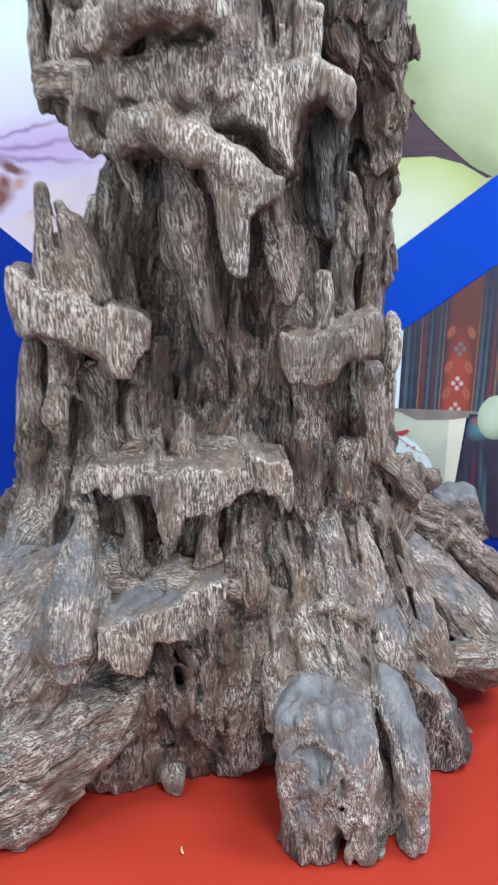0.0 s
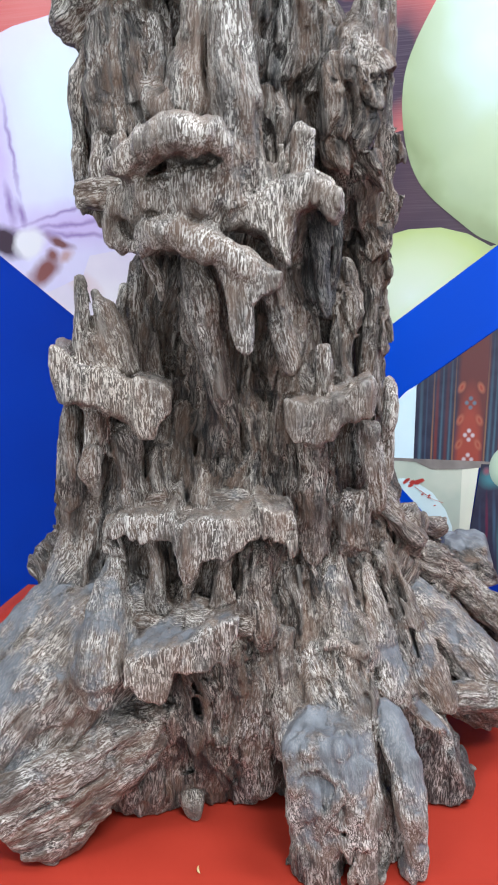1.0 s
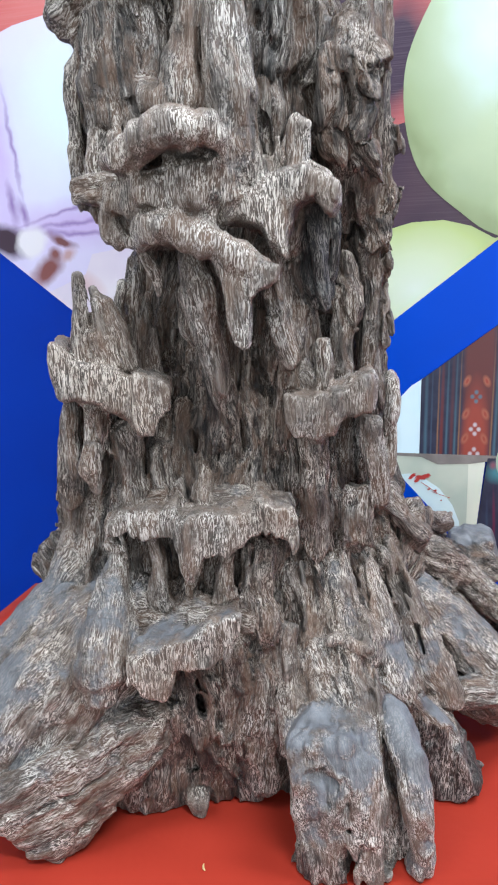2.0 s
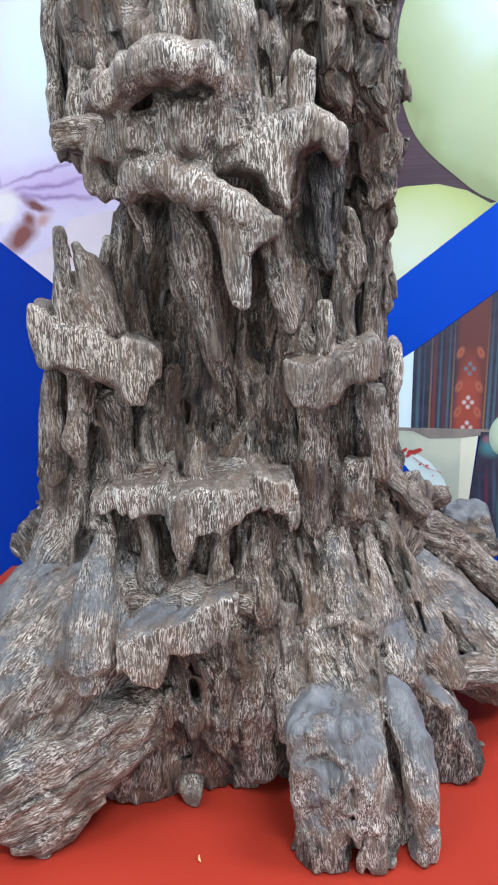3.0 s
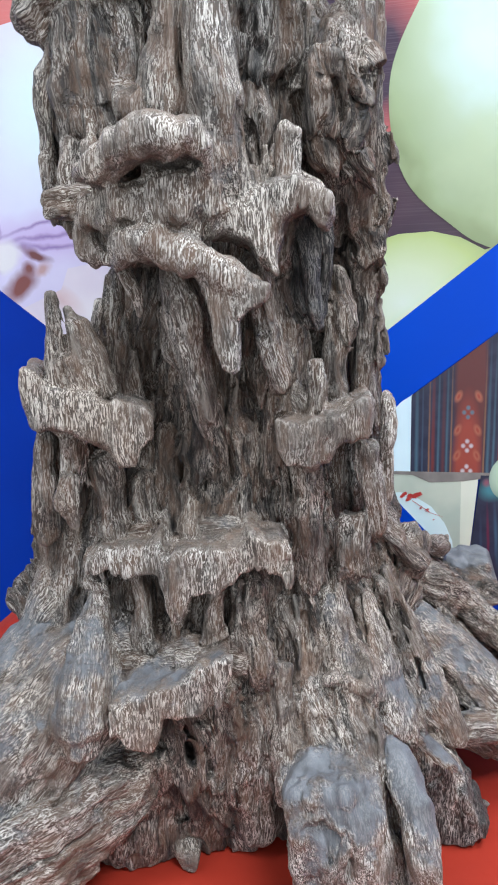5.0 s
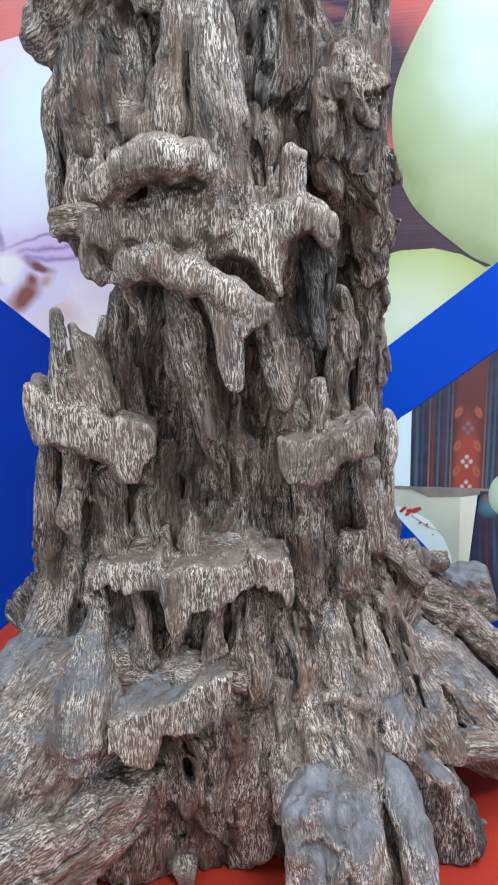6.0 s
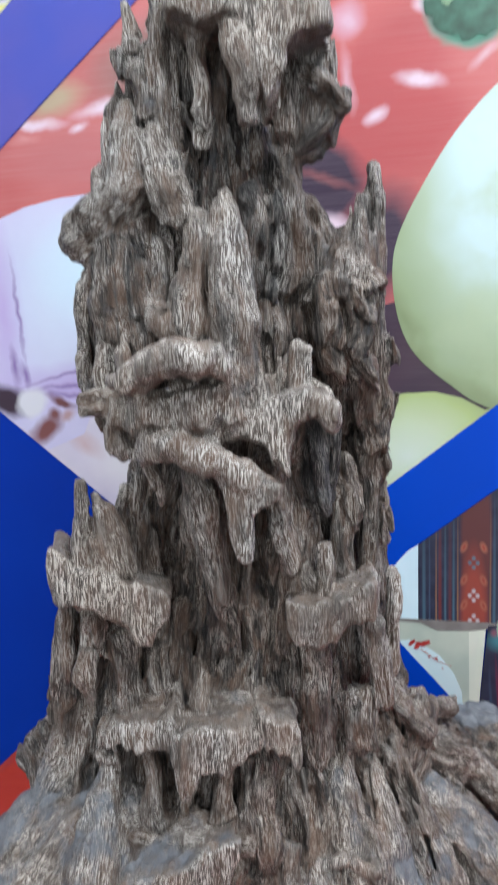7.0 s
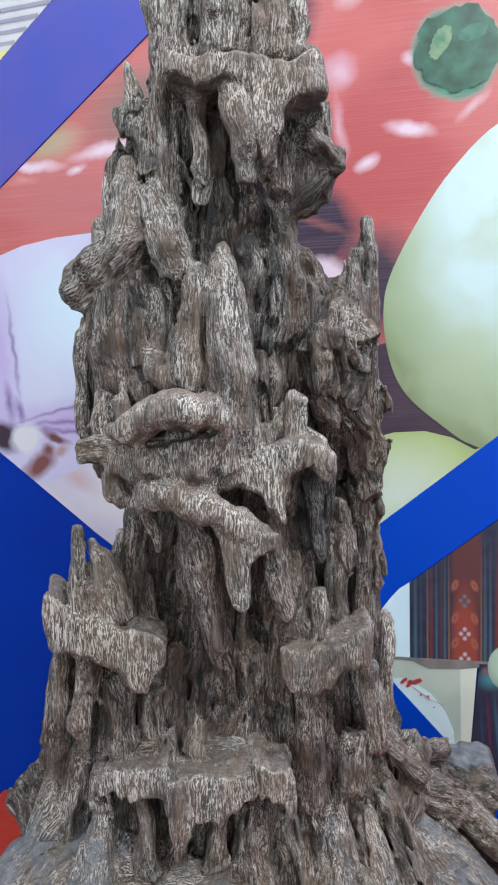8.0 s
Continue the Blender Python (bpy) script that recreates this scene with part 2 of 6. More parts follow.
setting("wall_front", bm, PAINT, "pale grey wall with the wide open entrance", "wall")
setting("ceiling", box((-3.7, -4.2, 4.2), (3.7, 1.66, 4.3)), PAINT, "pale grey painted ceiling of the hall", "ceiling")
for lx, ly, watts in PANELS:
    lamp = new("ceiling_light")
    lamp.location = (lx, ly, 4.2)
    tagged(lamp, "white rectangular ceiling light panel", "ceiling light", "ceiling lights")
    part("housing", box((-0.7, -0.35, -0.06), (0.7, 0.35, 0.0), 0.008), LAMP_WHITE, lamp)

# ---- table ----
TOP, LEFT, RIGHT, FRONT, BACK = 0.75, -0.905, 0.95, 0.28, 1.445
table = new("table")
table.location = (0, 0, 0)
tagged(table, "long wooden table hidden under a red cloth", "table")
part("tabletop", box((LEFT + 0.01, FRONT + 0.01, TOP - 0.035), (RIGHT - 0.01, BACK - 0.01, TOP - 0.008), 0.004), BOARD, table)
for x in (LEFT + 0.06, RIGHT - 0.06):
    for y in (FRONT + 0.06, BACK - 0.06):
        part("leg", box((x - 0.02, y - 0.02, 0.0), (x + 0.02, y + 0.02, TOP - 0.036), 0.003), STEEL, table)


def tablecloth():
    """One sheet that lies on the table, bends over its edges and hangs to the floor in folds."""
    drop, nx, ny = 0.70, 150, 110
    xs = np.linspace(LEFT - drop, RIGHT + drop, nx)
    ys = np.linspace(FRONT - drop, BACK + 0.05, ny)
    bm = bmesh.new()
    grid = []
    for x in xs:
        row = []
        for y in ys:
            ox, oy = max(LEFT - x, x - RIGHT, 0), max(FRONT - y, y - BACK, 0)
            over = max(ox, oy)
            fold = 0.012 * math.sin((x + y) * 38 + 2 * math.sin(x * 9)) * min(1, over / 0.15)
            cx, cy = min(max(x, LEFT), RIGHT), min(max(y, FRONT), BACK)
            out = 0.010 + fold + 0.02 * min(1, over / 0.4)
            px = cx + (math.copysign(out, x - cx) if ox and ox >= oy else 0)
            py = cy + (math.copysign(min(out, 0.008) if y > BACK else out, y - cy) if oy and oy > ox else 0)
            n = noise.noise(Vector((x * 5, y * 4, 1.3))) * 0.0022 + noise.noise(Vector((x * 14, y * 11, 4.3))) * 0.0009
            crease = 0.0022 * math.exp(-((x + 0.172 + 0.02 * (y - 0.7)) / 0.0035) ** 2)
            crease += 0.0018 * math.exp(-((x - 0.33) / 0.004) ** 2)
            pz = TOP + 0.001 + (n + crease if not over else -over)
            row.append(bm.verts.new((px, py, max(pz, 0.03))))
        grid.append(row)
    for i in range(nx - 1):
        for j in range(ny - 1):
            bm.faces.new((grid[i][j], grid[i + 1][j], grid[i + 1][j + 1], grid[i][j + 1]))
    ob = smooth(part("tablecloth", bm, CLOTH))
    return tagged(ob, "plain red satin cloth spread over the table with a faint crease", "tablecloth")


tablecloth()
# ---- the printed banner ----
BANNER_Y = 1.46
BLUE = print_ink("print_blue", (0.0, 0.022, 0.27), (0.0, 0.036, 0.38), 1.5, 0.0, 0.0, 0.10)
DEEP = print_ink("print_aubergine", (0.030, 0.018, 0.040), (0.055, 0.030, 0.050), 5.0, 0.03)
RED, RED_DARK, RED_PALE, GLINT, DUSK = (0.49, 0.115, 0.115), (0.36, 0.065, 0.07), (0.55, 0.22, 0.22), (0.66, 0.52, 0.62), (0.035, 0.020, 0.045)
TOMATO = print_photo("print_tomato", (0.44, 0.09, 0.09), (0.52, 0.15, 0.15), [
    (-0.50, 2.40, 0.20, 0.11, 20, (0.20, 0.12, 0.11), 0.3), (-0.745, 2.335, 0.10, 0.05, 10, (0.40, 0.30, 0.20), 0.3), (-0.40, 2.52, 0.12, 0.05, 38, RED, 0.3),
    (-0.60, 2.20, 0.36, 0.09, 0, (0.45, 0.13, 0.135), 0.5), (-0.80, 2.283, 0.11, 0.018, -4, GLINT, 0.2), (-0.61, 2.308, 0.11, 0.022, 10, GLINT, 0.2),
    (-0.82, 2.252, 0.045, 0.015, 0, RED_PALE, 0.1), (-0.68, 2.265, 0.03, 0.014, 20, GLINT, 0.1), (-0.66, 2.105, 0.09, 0.02, 5, (0.28, 0.20, 0.22), 0.2),
    (-0.03, 2.42, 0.13, 0.17, 10, RED, 0.6), (0.06, 2.36, 0.11, 0.12, 0, RED_DARK, 0.1), (0.03, 2.24, 0.19, 0.17, 25, (0.42, 0.075, 0.08), 0.75),
    (0.09, 2.63, 0.24, 0.10, -12, RED_DARK, 0.3), (0.24, 2.33, 0.15, 0.10, 35, (0.48, 0.12, 0.12), 0.5), (-0.155, 2.56, 0.06, 0.10, 0, (0.10, 0.03, 0.05), 0.3),
    (-0.15, 2.10, 0.16, 0.115, -28, DUSK, 0.7), (0.0, 1.95, 0.10, 0.16, -20, DUSK, 0.5), (-0.12, 2.105, 0.12, 0.012, -22, (0.18, 0.06, 0.07), 0.2),
    (0.085, 2.285, 0.065, 0.021, -8, GLINT, 0.3), (-0.003, 2.222, 0.035, 0.020, 40, GLINT, 0.2), (-0.062, 2.42, 0.045, 0.050, -20, (0.58, 0.36, 0.46), 0.2),
    (-0.062, 2.30, 0.018, 0.085, 8, (0.56, 0.30, 0.36), 0.1), (0.215, 2.32, 0.055, 0.016, 45, (0.56, 0.34, 0.38), 0.1), (-0.04, 2.575, 0.04, 0.03, 20, (0.55, 0.32, 0.36), 0.1),
    (0.095, 2.43, 0.032, 0.025, -30, GLINT, 0.2), (-0.44, 2.61, 0.08, 0.03, 38, GLINT, 0.3),
    (0.182, 2.435, 0.100, 0.105, 20, (0.16, 0.24, 0.20), 0.95), (0.182, 2.435, 0.090, 0.095, 20, (0.024, 0.09, 0.06), 0.9), (0.20, 2.42, 0.05, 0.05, 0, (0.05, 0.075, 0.06), 0.1),
    (0.147, 2.455, 0.022, 0.042, -25, (0.30, 0.42, 0.26), 0.2), (0.18, 2.36, 0.06, 0.02, 10, (0.06, 0.25, 0.17), 0.1),
    (-0.105, 1.965, 0.085, 0.070, -25, GLINT, 0.7)], 0.10)
STEM = print_ink("print_stem", (0.015, 0.055, 0.036), (0.045, 0.14, 0.095), 26.0)
STEM_MID = print_ink("print_stem_mid", (0.03, 0.11, 0.075), (0.05, 0.17, 0.115), 60.0)
STEM_PALE = print_ink("print_stem_light", (0.06, 0.17, 0.10), (0.20, 0.30, 0.18), 40.0)
YELLOW = print_ink("print_yellow", (0.62, 0.62, 0.20), (0.72, 0.55, 0.33), 6.0)
PALE = print_ink("print_pale", (0.468, 0.468, 0.515), (0.585, 0.585, 0.624), 9.0)
GREY_LINE = print_ink("print_grey", (0.22, 0.22, 0.30), (0.32, 0.32, 0.40), 9.0)
SKYWALL = print_ink("print_pale_wall", (0.54, 0.74, 0.86), (0.64, 0.82, 0.90), 4.0)
SHELF = print_ink("print_shelf", (0.13, 0.12, 0.12), (0.24, 0.23, 0.22), 20.0)
BOX = print_ink("print_box", (0.38, 0.46, 0.41), (0.52, 0.58, 0.50), 9.0)
BOX_PALE = print_ink("print_box_edge", (0.58, 0.64, 0.56), (0.66, 0.70, 0.62), 9.0)
PLATE = print_ink("print_plate", (0.52, 0.70, 0.76), (0.66, 0.82, 0.86), 5.0)
FLOWER = print_ink("print_flower", (0.36, 0.030, 0.030), (0.46, 0.06, 0.05), 40.0)
VEIN, LILAC, MILK = (0.22, 0.15, 0.36), (0.44, 0.36, 0.62), (0.52, 0.60, 0.74)
ONION = print_photo("print_onion", (0.48, 0.45, 0.66), (0.54, 0.53, 0.72), [
    (-0.70, 1.90, 0.30, 0.26, 10, MILK, 0.2), (-0.68, 1.95, 0.16, 0.15, 0, (0.52, 0.66, 0.78), 0.1), (-0.90, 1.85, 0.06, 0.30, 5, LILAC, 0.1), (-0.70, 1.67, 0.30, 0.07, 2, LILAC, 0.2),
    (-0.86, 1.85, 0.008, 0.16, 7, VEIN, 0.0), (-0.73, 1.70, 0.17, 0.007, 14, VEIN, 0.0), (-0.72, 1.672, 0.17, 0.008, 6, VEIN, 0.0), (-0.71, 1.648, 0.17, 0.009, -3, VEIN, 0.0),
    (-0.875, 1.72, 0.016, 0.06, 8, VEIN, 0.1), (-0.85, 1.70, 0.012, 0.045, 12, VEIN, 0.1), (-0.90, 1.64, 0.08, 0.045, -20, (0.035, 0.018, 0.035), 0.5), (-0.60, 2.06, 0.12, 0.06, 0, (0.50, 0.42, 0.60), 0.1),
    (-0.80, 1.566, 0.066, 0.036, 38, (0.17, 0.055, 0.055), 0.4), (-0.835, 1.632, 0.050, 0.040, 25, (0.60, 0.60, 0.66), 0.7), (-0.755, 1.632, 0.050, 0.013, -22, (0.13, 0.045, 0.05), 0.4), (-0.775, 1.605, 0.022, 0.022, 0, (0.17, 0.06, 0.06), 0.3), (-0.74, 1.600, 0.026, 0.018, 20, (0.40, 0.26, 0.28), 0.3)], 0.0, 5.0)
ONION_LOW = print_photo("print_onion_low", (0.50, 0.46, 0.60), (0.58, 0.54, 0.64), [(-0.60, 1.47, 0.14, 0.07, -35, (0.64, 0.62, 0.68), 0.1), (-0.70, 1.535, 0.07, 0.03, -35, (0.52, 0.38, 0.42), 0.0)], 0.0, 7.0)
APPLE = print_round("print_green_apple", (0.25, 2.10), (0.26, 0.50), ((0.0, (0.54, 0.70, 0.74)), (0.35, (0.51, 0.66, 0.68)), (0.62, (0.37, 0.47, 0.34)), (0.9, (0.27, 0.35, 0.20)), (1.0, (0.19, 0.25, 0.12))), (0.38, 0.47, 0.30), 0.6)
APPLE_LOW = print_round("print_green_apple_low", (0.06, 1.50), (0.20, 0.17), ((0.0, (0.56, 0.66, 0.60)), (0.45, (0.50, 0.60, 0.42)), (0.8, (0.38, 0.48, 0.20)), (1.0, (0.28, 0.36, 0.15))))

INDIGO, BRICK, BRICK_PALE, STEEL, OCHRE, KNOT = (0.014, 0.018, 0.045), (0.27, 0.050, 0.036), (0.34, 0.12, 0.075), (0.055, 0.115, 0.165), (0.22, 0.12, 0.065), (0.46, 0.42, 0.46)
weave = [(0.200, 1.33, 0.036, 0.30, 0, (0.10, 0.030, 0.032), 0.8), (0.196, 1.12, 0.0355, 0.21, 0, BRICK, 0.65)]
for x, w, ink in ((0.092, 0.006, STEEL), (0.104, 0.003, (0.04, 0.07, 0.12)), (0.118, 0.003, OCHRE), (0.126, 0.006, (0.14, 0.030, 0.030)), (0.137, 0.004, STEEL), (0.147, 0.006, (0.09, 0.030, 0.040)), (0.1545, 0.004, STEEL), (0.163, 0.003, OCHRE), (0.230, 0.003, OCHRE), (0.238, 0.005, STEEL), (0.249, 0.004, STEEL), (0.262, 0.007, (0.14, 0.030, 0.030)), (0.272, 0.004, OCHRE)):
    weave.append((x, 1.12, w * 0.9, 0.32, 0, ink, 0.2))
for z, ink in ((1.272, (0.10, 0.15, 0.20)), (1.200, KNOT), (1.145, KNOT)):
    weave += [(0.196 + dx, z + dz, 0.0058, 0.0065, 0, ink, 0.4) for dx, dz in ((-0.008, 0.0), (0.008, 0.0), (0.0, 0.010), (0.0, -0.010))]
    weave += [(0.196 + dx, z + 0.034, 0.0085, 0.016, 22 if dx > 0 else -22, BRICK_PALE, 0.4) for dx in (-0.020, 0.020)]
    weave += [(0.196 + dx, z + 0.034, 0.004, 0.009, 22 if dx > 0 else -22, BRICK, 0.4) for dx in (-0.020, 0.020)]
WOVEN = print_photo("print_woven", INDIGO, (0.030, 0.036, 0.070), weave, 0.0, 30.0, 0.0015)
DRAPED = print_photo("print_draped", INDIGO, (0.026, 0.034, 0.065), [(0.250, 1.105, 0.034, 0.030, 15, (0.05, 0.20, 0.25), 0.3), (0.238, 1.120, 0.010, 0.012, 0, (0.25, 0.08, 0.12), 0.1), (0.246, 0.99, 0.004, 0.10, 3, (0.11, 0.018, 0.05), 0.3), (0.262, 1.00, 0.005, 0.09, 4, (0.04, 0.09, 0.15), 0.2), (0.232, 0.96, 0.004, 0.10, 2, (0.035, 0.06, 0.11), 0.1), (0.275, 0.94, 0.006, 0.09, 4, (0.04, 0.12, 0.15), 0.2)], 0.0, 30.0, 0.006)
VASE = print_round("print_vase", (0.275, 1.140), (0.045, 0.060), ((0.0, (0.44, 0.58, 0.47)), (0.5, (0.38, 0.52, 0.42)), (0.85, (0.22, 0.33, 0.27)), (1.0, (0.12, 0.19, 0.17))), (0.34, 0.46, 0.38), 0.4)
AZURE = print_ink("print_azure", (0.0, 0.046, 0.44), (0.0, 0.062, 0.54), 1.5, 0.0, 0.0, 0.10)

# the banner's blue with the violet glare of its gloss put into the colour
BLUE_GLARE = print_ink("print_blue_glare", (0.055, 0.085, 0.42), (0.12, 0.10, 0.37), 2.2, 0.0, 0.0, 0.10)

banner = new("banner")
banner.location = (0, BANNER_Y, 0)
tagged(banner, "glossy blue vinyl banner printed with photographs of vegetables and woven cloth", "banner")
LAYER = [0]


def printed(name, outline, mat, label=""):
    """A printed area of the banner: a thin sheet with this outline (x, z), each a little in front of the last."""
    LAYER[0] += 1
    y = -0.0003 * LAYER[0]
    bm = bmesh.new()
    top = [bm.verts.new((x, y, z)) for x, z in outline]
    f = bm.faces.new(top)
    bm.normal_update()
    if f.normal.y > 0:
        f.normal_flip()
    return part(name, bm, mat, banner, label)


def oval(x, z, rx, rz, turn=0.0, start=0, end=360, ragged=0.0, seed=0):
    out, n = [], 48
    c, s = math.cos(radians(turn)), math.sin(radians(turn))
    rnd = random.Random(seed)
    for i in range(n if end - start >= 360 else n + 1):
        a = radians(start + (end - start) * i / n)
        k = 1 + ragged * rnd.uniform(-1, 1)
        u, v = rx * k * math.cos(a), rz * k * math.sin(a)
        out.append((x + u * c - v * s, z + u * s + v * c))
    return out


def rounded(points, steps=5):
    """A closed smooth curve through a few points."""
    out, n = [], len(points)
    for i in range(n):
        a, b, c, d = (Vector(points[(i + k) % n]) for k in (-1, 0, 1, 2))
        for t in (k / steps for k in range(steps)):
            p = b + 0.5 * t * (c - a + t * (2 * a - 5 * b + 4 * c - d + t * (3 * (b - c) + d - a)))
            out.append((p.x, p.y))
    return out


def band(x0, z0, x1, z1, w0, w1=None):
    """A straight strip from one point to another."""
    w1 = w0 if w1 is None else w1
    dx, dz = x1 - x0, z1 - z0
    n = math.hypot(dx, dz)
    px, pz = -dz / n / 2, dx / n / 2
    return [(x0 + px * w0, z0 + pz * w0), (x1 + px * w1, z1 + pz * w1), (x1 - px * w1, z1 - pz * w1), (x0 - px * w0, z0 - pz * w0)]


part("sheet", box((-2.3, 0.0, 0.12), (1.7, 0.003, 2.95)), BLUE, banner, "glossy royal blue printed vinyl sheet")
# the vegetable photograph: one great diamond between the blue stripes
printed("photo_ground", [(-1.25, 1.86), (-0.335, 1.165), (0.75, 2.005), (0.75, 2.80), (-0.20, 2.80), (-0.62, 2.452)], DEEP, "dark ground of the vegetable photograph")
printed("tomato", [(-1.10, 2.062), (-0.885, 2.237), (-0.463, 2.580), (-0.2, 2.80), (0.75, 2.80), (0.75, 2.2), (0.10, 1.85), (-0.30, 1.75), (-0.46, 2.02), (-0.62, 2.08), (-1.10, 2.00)], TOMATO, "red tomatoes printed on the banner")
printed("onion", [(-1.2, 1.83), (-0.66, 1.405), (-0.46, 1.26), (-0.38, 1.5), (-0.40, 2.0), (-0.50, 2.10), (-0.62, 2.118), (-0.74, 2.112), (-0.83, 2.098), (-0.90, 2.075), (-1.0, 2.02)], ONION, "pale lilac onion printed on the banner")
printed("onion_lower", [(-0.80, 1.515), (-0.645, 1.395), (-0.335, 1.165), (-0.30, 1.40), (-0.40, 1.60), (-0.55, 1.62), (-0.68, 1.60), (-0.70, 1.555)], ONION_LOW, "pink-white onion printed on the banner")
printed("green_apple", rounded([(0.264, 2.278), (0.172, 2.192), (0.102, 2.091), (0.042, 1.975), (0.028, 1.890), (0.041, 1.793), (0.076, 1.719), (0.147, 1.654), (0.216, 1.608), (0.33, 1.585), (0.46, 1.72), (0.50, 1.95), (0.45, 2.20), (0.36, 2.30)]), APPLE, "pale green apple printed on the banner")
printed("green_apple", [(-0.10, 1.55), (-0.02, 1.62), (0.05, 1.638), (0.115, 1.640), (0.17, 1.626), (0.217, 1.600), (0.30, 1.62), (0.25, 1.58), (0.0, 1.39), (-0.2, 1.24)], APPLE_LOW, "yellow-green apple printed on the banner")
printed("calyx", oval(0.186, 2.442, 0.088, 0.086, 20, ragged=0.09, seed=4), STEM, "dark green tomato calyx printed on the banner")
printed("calyx_leaf", oval(0.150, 2.458, 0.018, 0.036, -25, ragged=0.1, seed=5), STEM_PALE)
printed("calyx_leaf", oval(0.215, 2.47, 0.030, 0.016, 15, ragged=0.1, seed=6), STEM_MID)
# blue stripes over the photograph, and the pale corner beyond the left one
printed("stripe", [(-0.335, 1.165), (-0.20, 1.268), (0.75, 2.005), (0.75, 1.80), (0.262, 1.448), (0.08, 1.309), (-0.10, 1.12)], AZURE, "royal blue diagonal stripe of the banner")
printed("stripe", [(-1.30, 2.16), (-0.60, 2.78), (-0.22, 2.785), (-0.465, 2.579), (-0.886, 2.238), (-1.25, 1.945)], BLUE_GLARE, "royal blue diagonal stripe of the banner, violet with painted glare")
printed("corner_photo", [(-1.30, 2.16), (-0.873, 2.538), (-0.60, 2.78), (-1.30, 2.78)], YELLOW)
printed("pale_board", [(-1.30, 2.56), (-0.85, 2.562), (-0.765, 2.632), (-0.60, 2.78), (-1.30, 2.78)], PALE)
for k in range(4):
    printed("board_line", band(-1.1, 2.565 + 0.027 * k, -0.83 + 0.032 * k, 2.578 + 0.027 * k, 0.010), GREY_LINE)
# the photograph of woven cloth
printed("pale_wall", [(0.0, 1.09), (0.004, 1.205), (0.020, 1.247), (0.040, 1.274), (0.058, 1.294), (0.082, 1.310), (0.090, 1.130)], SKYWALL)
printed("woven_cloth", [(0.080, 1.136), (0.080, 1.308), (0.262, 1.447), (0.70, 1.77), (0.70, 1.136)], WOVEN, "dark woven cloth with red bands in the print")
printed("box_photo", [(0.010, 1.136), (0.222, 1.136), (0.206, 0.930), (0.186, 0.930), (0.060, 1.066), (0.010, 1.12)], BOX, "grey-green box in the print")
printed("box_edge", [(0.186, 1.124), (0.221, 1.128), (0.206, 0.930), (0.188, 0.930)], BOX_PALE)
printed("shelf_edge", [(0.010, 1.142), (0.262, 1.142), (0.262, 1.134), (0.19, 1.122), (0.12, 1.118), (0.085, 1.134), (0.010, 1.136)], SHELF)
printed("dark_cloth", [(0.226, 1.136), (0.70, 1.136), (0.70, 0.80), (0.30, 0.86), (0.206, 0.93)], DRAPED, "dark draped cloth with a teal fold in the print")
printed("pale_vase", oval(0.280, 1.130, 0.037, 0.048), VASE, "pale green ribbed vase in the print")
printed("plate", [(0.038, 1.092), (0.060, 1.095), (0.090, 1.086), (0.125, 1.064), (0.155, 1.026), (0.172, 0.985), (0.174, 0.955), (0.166, 0.938)], PLATE, "pale plate painted with red blossom in the print")
for fx, fz, r in ((0.068, 1.091, 0.006), (0.080, 1.086, 0.008), (0.092, 1.088, 0.008), (0.076, 1.079, 0.006), (0.100, 1.092, 0.006), (0.063, 1.086, 0.005), (0.103, 1.060, 0.003), (0.118, 1.058, 0.003), (0.131, 1.035, 0.002)):
    printed("blossom", oval(fx, fz, r, r * 0.7, 30, ragged=0.3, seed=int(fx * 999)), FLOWER)
printed("twig", band(0.085, 1.077, 0.122, 1.052, 0.0015), FLOWER)
printed("twig", band(0.110, 1.055, 0.150, 1.042, 0.0010), FLOWER)
printed("stripe_low", [(0.030, 1.100), (0.186, 0.932), (0.262, 0.85), (0.262, 0.75), (-0.1, 0.75), (-0.1, 1.1)], AZURE)

# ---- the driftwood ----
# A field of distances is built from tapered limbs (added) and gouges (taken away); its zero level becomes the wood's surface.
CELL = 0.0027
LOW = np.array((-0.70, 0.50, 0.742))
SHAPE = np.array((1.08, 0.85, 1.56))
UP = (0, 0, 1)
COUNT = np.ceil(SHAPE / CELL).astype(int) + 1
field = np.full(COUNT, 0.2, np.float32)
owner = np.zeros(COUNT, np.int16)
AXES, ROUGH, WORN_SHADE, PARTS, PART_OF = [], [], [], [], []


def frame_along(direction):
    w = Vector(direction).normalized()
    side = Vector((0, 1, 0)) if abs(w.y) < 0.8 else Vector((1, 0, 0))
    u = side.cross(w).normalized()
    return np.array([u, w.cross(u), w], np.float32)


